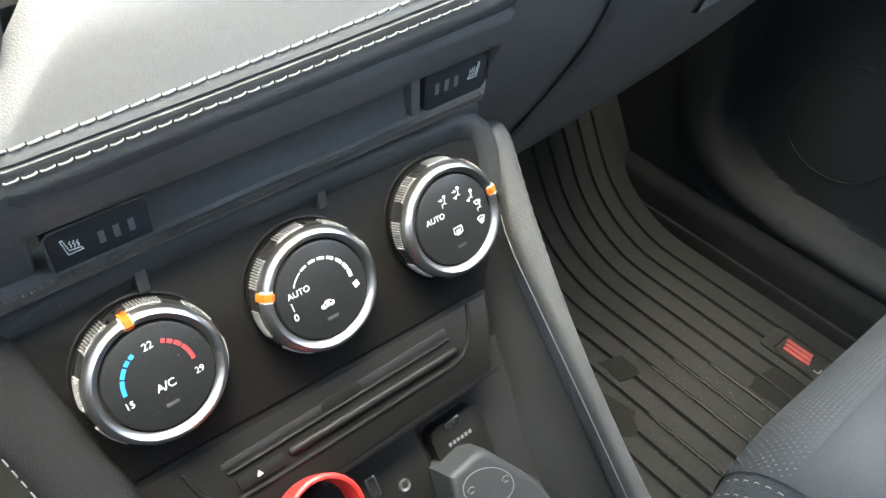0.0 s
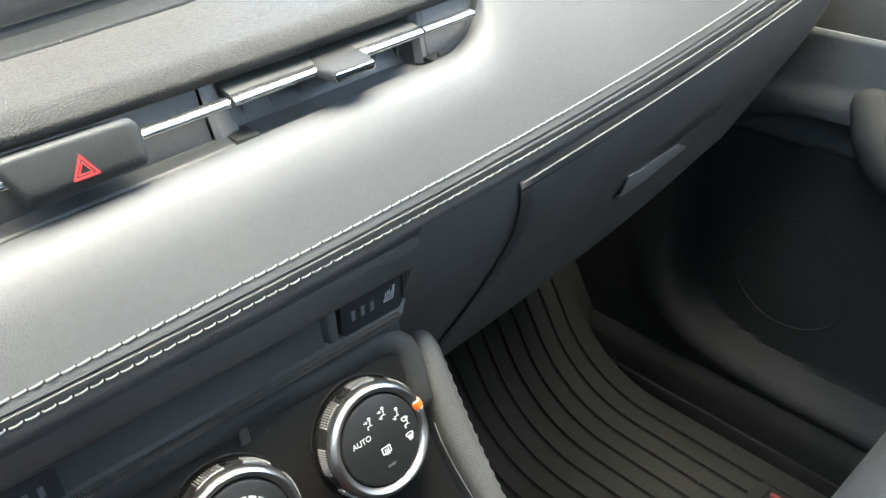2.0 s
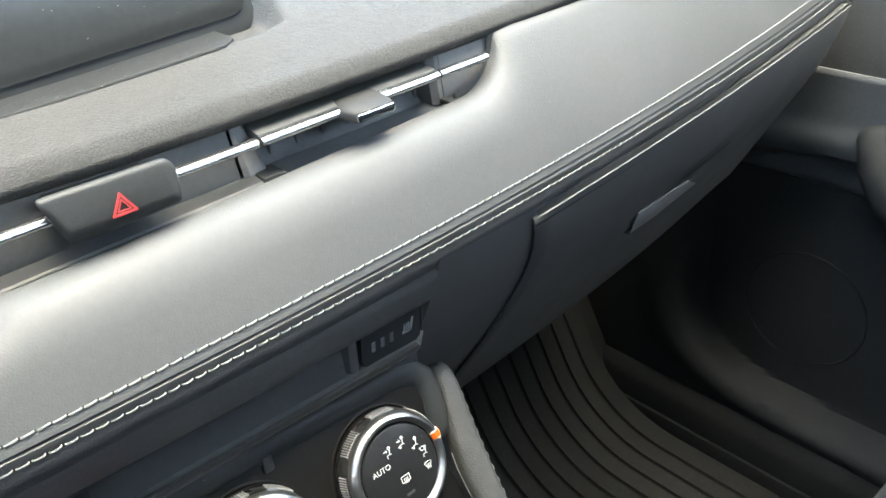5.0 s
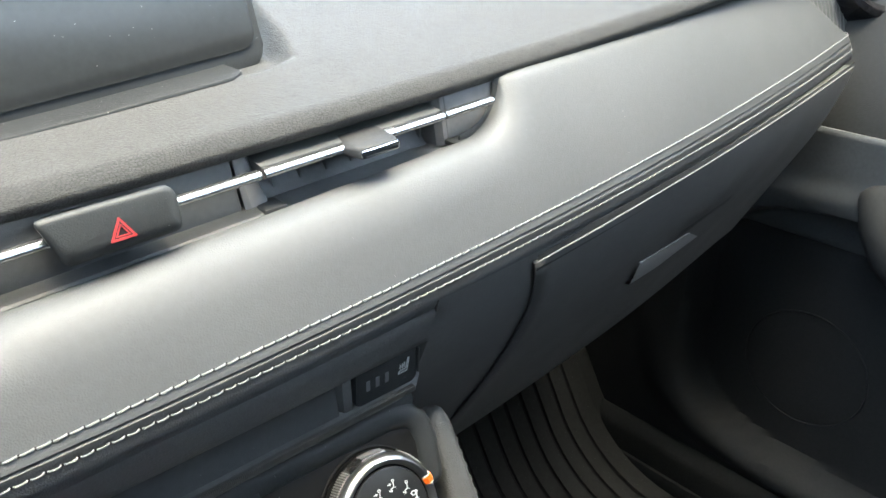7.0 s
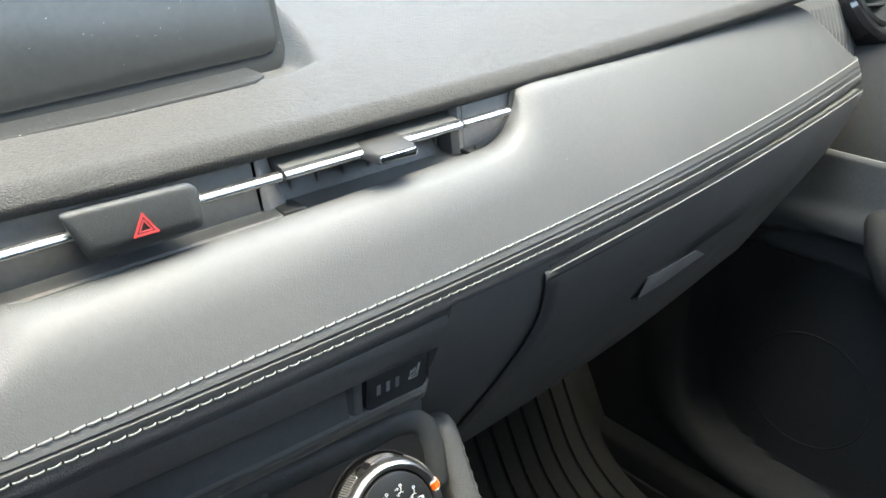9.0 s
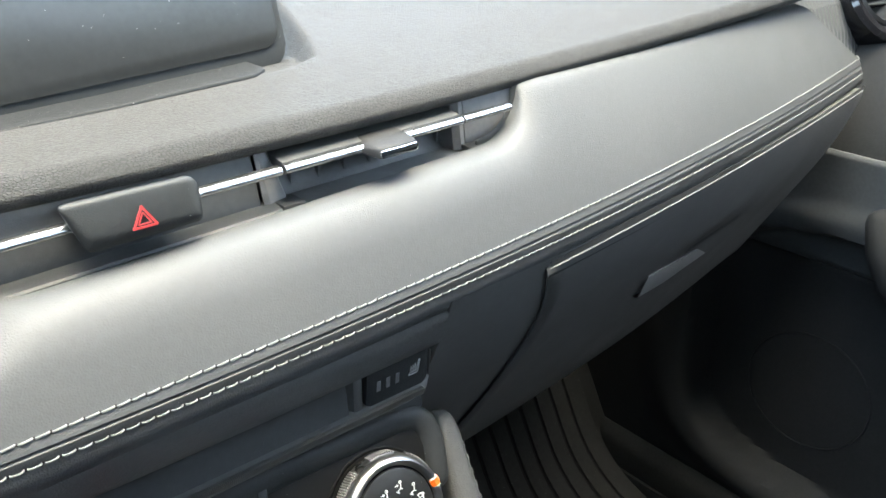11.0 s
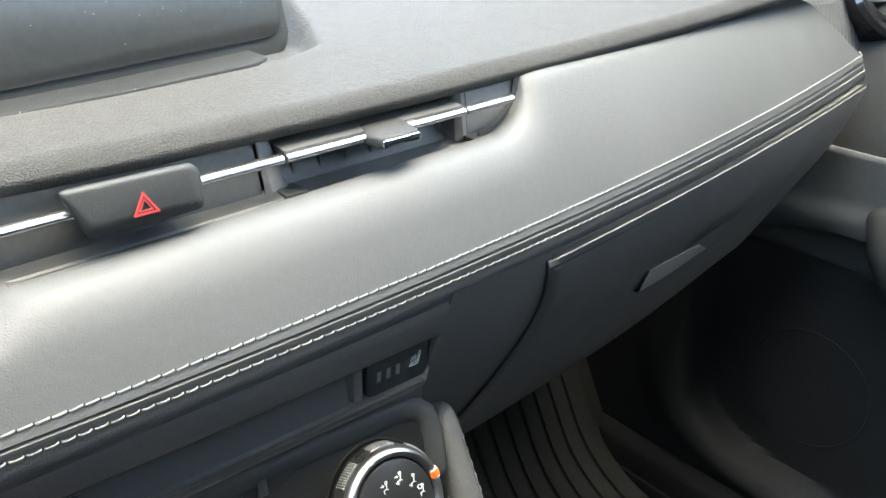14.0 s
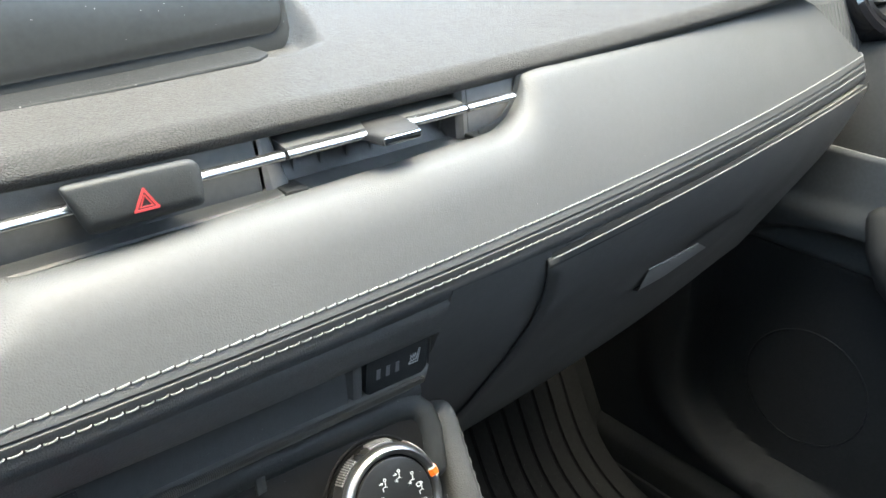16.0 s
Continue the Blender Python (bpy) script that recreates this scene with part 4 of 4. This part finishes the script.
for i in range(6):
    plate([(0.0470 + 0.0028 * i, -0.1225), (0.0488 + 0.0028 * i, -0.1225), (0.0488 + 0.0028 * i, -0.1205), (0.0470 + 0.0028 * i, -0.1205)], -0.0406, -0.0402, bm=bm)
part("marking", bm, DIMWHITE, flap, "worn illegible marking", at=FM, smooth=False)
GM = FM @ Matrix.Translation((-0.002, -0.006, -0.002))
gadget = thing("plug_in_device", "black plastic device with a round white outline on its lid", "car accessory", at=fascia_at(0.058, -0.145, -0.03))
part("housing", plate([(0.0345, -0.1215), (0.053, -0.1185), (0.061, -0.1215), (0.0855, -0.158), (0.0890, -0.175), (0.087, -0.200), (0.034, -0.200), (0.0315, -0.14)], -0.045, -0.0200, 0.004, 3), PLASTIC, gadget, at=GM)
bm = stroke([(0.0530 + 0.0148 * math.cos(a) + 0.0035 * math.sin(a), -0.1395 - 0.0080 * math.cos(a) + 0.0100 * math.sin(a)) for a in [2 * math.pi * i / 28 for i in range(29)]], 0.0005, -0.0203, -0.0198)
for cx_, cy_ in ((0.0425, -0.1350), (0.0640, -0.1420)):
    stroke([(cx_ + 0.0022 * math.cos(radians(a)), cy_ + 0.0020 * math.sin(radians(a))) for a in range(20, 200, 30)], 0.0004, -0.0203, -0.0198, bm=bm)
    stroke([(cx_ - 0.0010, cy_ - 0.0012), (cx_ + 0.0010, cy_ - 0.0014)], 0.0006, -0.0203, -0.0198, bm=bm)
part("outline_print", bm, DIMWHITE, gadget, "thin pale outline", at=GM, smooth=False)
bm = bmesh.new()
for i in range(5):
    plate([(0.0550 + 0.004 * i, -0.1625 - 0.0005 * i), (0.0575 + 0.004 * i, -0.1625 - 0.0005 * i), (0.0575 + 0.004 * i, -0.1600 - 0.0005 * i), (0.0550 + 0.004 * i, -0.1600 - 0.0005 * i)], -0.0203, -0.0198, bm=bm)
part("marking", bm, DIMWHITE, gadget, at=GM, smooth=False)
bm = tube([(-0.0395 + 0.0195 * math.cos(radians(a)), -0.1025 + 0.0225 * math.sin(radians(a)), -0.018 + 0.004 * math.sin(radians(a))) for a in range(-40, 225, 12)], 0.0075, 0.0016, seg=12, side=(0.15, 0.25, 0.9), power=4)
solo("wrist_strap", bm, STRAP, "red rubber loop strap hanging in the console pocket", "strap", at=FM)

# ---- heater switches ----
SEATICON = [[(2.4, 2.6), (1.9, 2.7), (1.0, -0.9), (-1.9, -1.2), (-2.2, -2.0), (1.5, -2.0), (2.4, 2.6)], [(-1.5, 1.2), (-1.2, 0.6), (-1.6, 0.0), (-1.3, -0.6)], [(-0.6, 1.4), (-0.3, 0.8), (-0.7, 0.2), (-0.4, -0.4)], [(0.3, 1.6), (0.6, 1.0), (0.2, 0.4), (0.4, -0.2)]]


def heater_switch(cx, flip):
    y = 0.0276
    at = Matrix.Translation((cx, y, 0.6045 if flip else 0.6068)) @ pose(0, 0, 0, 90 + 4, 0, 0)
    h = thing("heater_switch", "black seat heater switch with white symbol and grey bars", "switch", "seat heater switches", at=at)
    s = -1 if flip else 1
    body = part("rocker", plate([(s * a, b) for a, b in rounded(-0.0190, 0.0190, -0.0108, 0.0108, 0.0025)][::s], -0.010, 0.0, 0.0008), PLASTIC, h, at=at)
    part("rim", tube([(s * -0.019, 0.0112, 0.0006), (0.0, 0.0114, 0.0006), (s * 0.0175, 0.0112, 0.0006), (s * 0.0198, 0.009, 0.0006), (s * 0.0198, -0.006, 0.0006)], 0.0005, 0.0006, seg=6, side=(0, 0, 1)), GREYPL, h, at=at)
    bm_ = bmesh.new()
    for st_ in SEATICON:
        stroke([(s * 0.0105 + s * a * 0.0015, 0.0010 + b * 0.0016) for a, b in st_], 0.00040, -0.0002, 0.0002, bm=bm_)
    part("seat_symbol", bm_, WHITE, h, "white heated seat symbol", at=at, smooth=False)
    for i in range(3):
        a = s * (-0.0118 + 0.0058 * i)
        part("indicator", plate([(a - 0.0012, -0.0034), (a + 0.0012, -0.0034), (a + 0.0012, 0.0026), (a - 0.0012, 0.0026)], -0.0002, 0.0002), DIMWHITE, h, at=at, smooth=False)


heater_switch(0.0985, False)
heater_switch(-0.0750, True)

# ---- footwell ----
def mat_y(s):
    """Runs along the mat from the seat to the toe board: y and z at a length s."""
    if s < 0.46:
        return -0.30 + s, 0.1000
    q = s - 0.46
    a = min(q / 0.16, 1.0) * 1.05
    y = 0.16 + 0.16 * math.sin(a)
    z = 0.10 + 0.16 * (1 - math.cos(a))
    extra = max(q - 0.168, 0)
    return y + extra * math.cos(1.05), z + extra * math.sin(1.05)


def toe(x, s, off=0.0):
    y, z = mat_y(s)
    y2, z2 = mat_y(s + 0.002)
    d = Vector((y2 - y, z2 - z)).normalized()
    return (x, y - d.y * off, z + d.x * off)


SS = [0.02 * i for i in range(43)]
floor_mat = thing("floor_mat", "dusty black ribbed rubber floor mat with a red emblem", "floor mat", at=pose(0.4, -0.05, 0.095))
part("backing", loft([[toe(x, s, -0.004) for x in (0.16, 0.3, 0.45, 0.633)] for s in SS]), GROOVE, floor_mat)
x = 0.168
while x < 0.590:
    bm = loft([[toe(x, s, -0.003), toe(x + 0.0012, s, 0.0), toe(x + 0.0225, s, 0.0), toe(x + 0.0237, s, -0.003)] for s in SS])
    part("rib", bm, RUBBER, floor_mat)
    x += 0.0272
bm = loft([[toe(0.6030, s, -0.003), toe(0.6042, s, 0.0), toe(0.616, s, 0.0008), toe(0.629, s, 0.003), toe(0.632, s, -0.003)] for s in SS])
part("border", bm, RUBBER, floor_mat, "raised rubber border")
bm = bmesh.new()
plate(rounded(0.562, 0.600, -0.072, 0.004, 0.006), 0.097, 0.1024, 0.001, bm=bm)
badge = part("emblem_pad", bm, RUBBER, floor_mat)
bm = bmesh.new()
for i, (a, b) in enumerate(((0.0, 0.020), (0.002, 0.022), (0.004, 0.024))):
    plate([(0.573 + 0.0065 * i, -0.052 + a), (0.5785 + 0.0065 * i, -0.052 + a), (0.5785 + 0.0065 * i, -0.052 + b + 0.012), (0.573 + 0.0065 * i, -0.052 + b + 0.012)], 0.1015, 0.1040, bm=bm)
part("emblem", bm, EMBLEM, badge, "red raised emblem bars", smooth=False)

def patch(points, h, name, mat_, label=""):
    cx = sum(p[0] for p in points) / len(points)
    cy = sum(p[1] for p in points) / len(points)
    out = []
    for k in range(len(points)):
        (ax, ay), (bx, by) = points[k], points[(k + 1) % len(points)]
        for q in (0.0, 0.33, 0.66):
            w = 1 + random.uniform(-0.12, 0.12)
            out.append((cx + (mixv(ax, bx, q) - cx) * w, cy + (mixv(ay, by, q) - cy) * w))
    part(name, plate(out, 0.0985, h), mat_, floor_mat, label, smooth=False)


patch([(0.395, 0.100), (0.425, 0.092), (0.420, 0.060), (0.392, 0.066)], 0.1006, "stain", GROOVE, "dark damp stain")
patch([(0.345, 0.080), (0.368, 0.070), (0.376, 0.030), (0.352, 0.010), (0.335, 0.030)], 0.1006, "stain", GROOVE)
patch([(0.4985, -0.026), (0.5190, -0.024), (0.5205, -0.070), (0.4990, -0.068)], 0.1006, "stain", GROOVE)
patch([(0.5250, -0.022), (0.5470, -0.028), (0.5475, -0.068), (0.5255, -0.070)], 0.1006, "stain", GROOVE)
for x0, y0, y1 in ((0.4660, 0.05, -0.10), (0.4390, 0.06, -0.12), (0.4935, 0.02, -0.09), (0.3850, 0.02, -0.10)):
    wob = [random.uniform(-0.0006, 0.0006) for k in range(15)]
    part("dust_line", loft([[(x0 + wob[k] + d, mixv(y0, y1, k / 14), h) for k in range(15)] for d, h in ((-0.0006, 0.0994), (-0.0003, 0.1003), (0.0003, 0.1003), (0.0006, 0.0994))]), DUSTY, floor_mat, smooth=False)

outline_ = [(0.5640, -0.060), (0.5640, -0.020), (0.5690, -0.012), (0.5935, -0.012)]
part("emblem_rim", stroke(outline_, 0.0022, 0.1010, 0.1032), GROOVE, badge, "dark raised outline", smooth=False)
part("emblem_print", stroke([(0.5735, -0.0600), (0.5735, -0.0655), (0.5800, -0.0655)], 0.0016, 0.1018, 0.1028), DIMWHITE, badge, "small pale worn print", smooth=False)
crumbs = bmesh.new()
for i in range(260):
    cx_, cy_, r_ = random.uniform(0.25, 0.62), random.uniform(-0.16, 0.12), random.uniform(0.0003, 0.0009)
    tip = crumbs.verts.new((cx_, cy_, 0.1001 + r_ * 0.7))
    ring_ = [crumbs.verts.new((cx_ + r_ * random.uniform(0.6, 1.3) * math.cos(a), cy_ + r_ * random.uniform(0.6, 1.3) * math.sin(a), 0.0999)) for a in (0.0, 1.3, 2.5, 3.8, 5.0)]
    for k in range(5):
        crumbs.faces.new((ring_[k], ring_[(k + 1) % 5], tip))
tagged(part("dirt", crumbs, DUSTY, floor_mat, "scattered pale grit", smooth=False), kind="stuff")
leaf = [(0.3390, 0.052), (0.3440, 0.053), (0.3465, 0.041), (0.3420, 0.038)]
part("crumb", plate(leaf, 0.1007, 0.1016, 0.0003), DRYLEAF, floor_mat, "pale dry scrap on the stain")

floor = solo("floor", loft([[(x, *[mat_y(s)[0], mat_y(s)[1] - 0.012]) for x in (-0.75, -0.2, 0.2, 0.5, 0.68)] for s in [-1.2, -0.8, -0.4] + SS + [0.95]]), CARPET, "dark charcoal carpet of the car floor", "floor", "structure")

# ---- passenger door ----
door = thing("door_1", "black plastic passenger door panel with a speaker and pocket", "car door", kind="structure", at=pose(0.69, 0.0, 0.45))


def door_x(y, z):
    """The door card's depth: a wide rounded hollow with the speaker, its lower rim standing proud."""
    f = (abs((y + 0.10) / 0.300) ** 4 + abs((z - 0.355) / 0.165) ** 4) ** 0.25
    low = smoothstep(0.42, 0.30, z)
    return 0.662 + 0.036 * smoothstep(1.0, 0.93, f) - (0.003 + 0.004 * low) * max(0.0, 1 - ((f - 1.08) / 0.10) ** 2) ** 1.5


DY = [0.48 - 0.006 * i for i in range(130)] + [-0.30 - 0.045 * i for i in range(11)]
DZ = [0.10 + 0.00625 * i for i in range(81)]
for name_, mat_, zs_ in (("lower_panel", DOORPL, DZ[:60]), ("middle_panel", DOORLIT, DZ[59:])):
    bm = loft([[(door_x(y, z), y, z) for y in DY] for z in zs_])
    panel = part(name_, bm, mat_, door)
    card = panel.modifiers.new("thick", "SOLIDIFY")
    card.thickness, card.offset = 0.004, 0.0
part("upper_panel", box(0.745, 0.78, -0.75, 0.06, 0.585, 0.95, 0.008), DOORPL, door)
part("shoulder", loft([[(x_, y, z_) for y in (-0.75, -0.3, 0.06, 0.30)] for x_, z_ in ((0.664, 0.560), (0.672, 0.605), (0.700, 0.680), (0.746, 0.74))]), DOORPL, door)
part("lower_skirt", loft([[(x_, y, z_) for y in (-0.7, -0.3, 0.0, 0.15, 0.3, 0.45)] for x_, z_ in ((0.657, 0.165), (0.645, 0.155), (0.640, 0.145), (0.640, 0.10))]), CARPET, door)
SP = Matrix.Translation((0.6955, 0.058, 0.316)) @ pose(0, 0, 0, 0, -90, 0)
part("speaker_ring", lathe([(0.0680, 0.0), (0.0685, 0.0009), (0.0691, 0.0012), (0.0697, 0.0009), (0.0702, 0.0)], 56), DOORPL, door, "thin speaker ring", at=SP)
part("speaker_grille", lathe([(0.0, 0.0012), (0.05, 0.001), (0.0668, 0.0004)], 40), DOORPL, door, at=SP)
part("armrest", box(0.615, 0.68, -0.60, -0.06, 0.50, 0.545, 0.02, 4), DOORPL, door, "padded armrest")
part("door_pull", tube([(0.662, 0.010, 0.545), (0.652, 0.000, 0.520), (0.648, -0.016, 0.496), (0.650, -0.040, 0.474), (0.655, -0.080, 0.462)], 0.020, 0.014, seg=14, side=(0, 1, 0)), DOORPL, door, "smooth dark door pull")
solo("door_sill", box(0.634, 0.668, -0.9, 0.42, 0.06, 0.118, 0.01), CARPET, "dark carpeted sill beside the mat", "sill", "structure")

# ---- passenger seat ----
seat = thing("car_seat", "black leather passenger seat cushion with a woven fabric front edge", "car seat", at=pose(0.42, -0.4, 0.25))


def cushion(x0, x1, y0, y1, z0, z1, rx, crown=0.01):
    rows_ = []
    for j in range(25):
        q = j / 24
        x_ = mixv(x0, x1, q)
        e = min(q, 1 - q) * (x1 - x0)
        drop = rx * (1 - math.sqrt(max(1 - (1 - min(e / rx, 1)) ** 2, 0)))
        prof = []
        for a in range(0, 91, 9):
            prof.append((x_, y1 - 0.055 + 0.055 * math.cos(radians(a)), z1 - 0.055 + 0.055 * math.sin(radians(a)) - drop))
        full = [(x_, y1 + 0.004, z0)] + prof + [(x_, mixv(y1 - 0.055, y0, k / 6), z1 - drop + crown * math.sin(math.pi * k / 6)) for k in range(1, 7)] + [(x_, y0, z0)]
        rows_.append(full)
    return loft(rows_)


part("cushion", cushion(0.232, 0.63, -0.62, -0.115, 0.16, 0.362, 0.075), SEATLEA, seat)


def front_roll(x, a, off):
    """A point on the rounded front edge of the cushion; a in degrees, 0 in front and 90 on top."""
    e = min(x - 0.232, 0.63 - x)
    drop = 0.075 * (1 - math.sqrt(max(1 - (1 - min(e / 0.075, 1)) ** 2, 0)))
    r = 0.055 + off
    return (x, -0.115 - 0.055 + r * math.cos(radians(a)), 0.362 - 0.055 + r * math.sin(radians(a)) - drop)


def knit_point(x, s_, off):
    """Runs s_ metres up the front of the cushion and back over its top."""
    a = -30 + s_ / 0.055 * 57.3
    if a <= 90:
        return Vector(front_roll(x, a, off))
    back = (a - 90) / 57.3 * 0.055
    p = Vector(front_roll(x, 90, off))
    return p + Vector((0, -back, 0.010 * math.sin(math.pi * min(back / 0.45, 1))))


xs_ = [0.2465 + 0.0128 * i for i in range(30)]
part("fabric_insert", loft([[knit_point(x, 0.0076 * k, 0.0014 if k else -0.001) for x in xs_] for k in range(15)]), KNIT, seat, "woven dark fabric band along the front edge")
part("top_panel", loft([[knit_point(x, 0.1010 + 0.0025 * min(k, 1) + 0.014 * max(k - 1, 0), 0.0028 if k else 0.0012) for x in xs_] for k in range(16)]), TOPLEA, seat, "dark grey perforated leather top")
for name_, mat_, x0, dx_, nx_, s0, ds_, ns_, up in (("fabric_weave", WEAVE, 0.249, 0.0038, 98, 0.016, 0.0039, 22, 1), ("perforation", DARK, 0.252, 0.0085, 44, 0.118, 0.0085, 22, 0)):
    bm = bmesh.new()
    for i in range(nx_):
        for j in range(ns_):
            x_, s_ = x0 + dx_ * (i + 0.5 * (j % 2)), s0 + ds_ * j
            c, c2 = knit_point(x_, s_, 0.0015 if up else 0.0029), knit_point(x_, s_ + 0.002, 0.0015 if up else 0.0029)
            d, w = Vector((0.0014 if up else 0.0005, 0, 0)), (c2 - c).normalized() * (0.0010 if up else 0.0005)
            n_ = d.cross(w).normalized()
            q = [bm.verts.new(c + o) for o in (d, w, -d, -w)]
            top_ = bm.verts.new(c + n_ * (0.0007 if up else 0.0001))
            for a in range(4):
                bm.faces.new((q[a], q[(a + 1) % 4], top_))
    tagged(part(name_, bm, mat_, seat, "raised grey dots of the weave" if up else ""), kind="stuff")
for x0 in (0.2365, 0.2425):
    for i in range(6):
        p0, p1 = knit_point(x0, 0.055 + 0.009 * i, 0.0004), knit_point(x0, 0.058 + 0.009 * i, 0.0004)
        dx = (p1 - p0).normalized()
        dy = Vector((1, 0, 0))
        part("stitch", stitch_mesh, THREAD, seat, at=Matrix.Translation(p0) @ Matrix((dx, dy, dx.cross(dy))).transposed().to_4x4() @ Matrix.Diagonal((0.8, 0.8, 0.8, 1)))

# ---- shell that closes the cabin ----
roof = loft([[(x, y, z) for x in (-0.60, -0.3, 0.0, 0.3, 0.60)] for y, z in ((-0.95, 1.26), (-0.7, 1.26), (-0.4, 1.25), (-0.14, 1.20))])
solo("ceiling", roof, LINING, "light grey fabric headliner", "ceiling", "structure")
# unseen, raised over the window to block light as the driver would
solo("wall_left", box(-0.80, -0.74, -0.9, 0.5, 0.0, 1.14, 0.01), DOORPL, "unseen driver side panel raised to block light", "wall", "structure")
solo("wall_right", box(0.722, 0.78, -0.9, 0.5, 0.0, 0.60, 0.01), DOORPL, "black passenger side body panel", "wall", "structure")
# unseen, raised past the real sill to keep window light off the mat
solo("wall_right_upper", box(0.782, 0.82, -0.9, 0.5, 0.55, 1.07, 0.01), DOORPL, "unseen upper side panel that narrows the window light", "wall", "structure")
# unseen wall closes the cabin behind and shades the footwell from rear light
solo("wall_back", box(-0.738, 0.72, -0.70, -0.64, 0.0, 1.00, 0.01), DOORPL, "unseen dark wall in place of seat backs, blocks rear light", "wall", "structure")
# added out of view, only to cut the light from behind left
solo("wall_back_upper", box(-0.738, -0.20, -0.70, -0.64, 1.003, 1.25, 0.01), DOORPL, "unseen dark upper wall added to block light behind the driver", "wall", "structure")
solo("wall_front", box(-0.8, 0.8, 0.50, 0.55, 0.0, 0.80, 0.01), DOORPL, "dark bulkhead ahead of the dashboard", "wall", "structure")
for s in (-1, 1):
    solo("trim", tube([(s * 0.76, 0.42, 0.78), (s * 0.74, 0.2, 0.98), (s * 0.56, -0.14, 1.20)], 0.03, 0.04, seg=10), LINING, "light grey windscreen pillar trim", "trim", "structure")
    solo("trim", tube([(s * 0.74, -0.75, 0.76), (s * 0.66, -0.76, 1.02), (s * 0.55, -0.78, 1.25)], 0.03, 0.06, seg=10), LINING, "light grey door pillar trim", "trim", "structure")
solo("ground", loft([[(-400, -400, -0.35), (400, -400, -0.35)], [(-400, 400, -0.35), (400, 400, -0.35)]]), GROUND, "grey asphalt round the car", "ground", "structure")
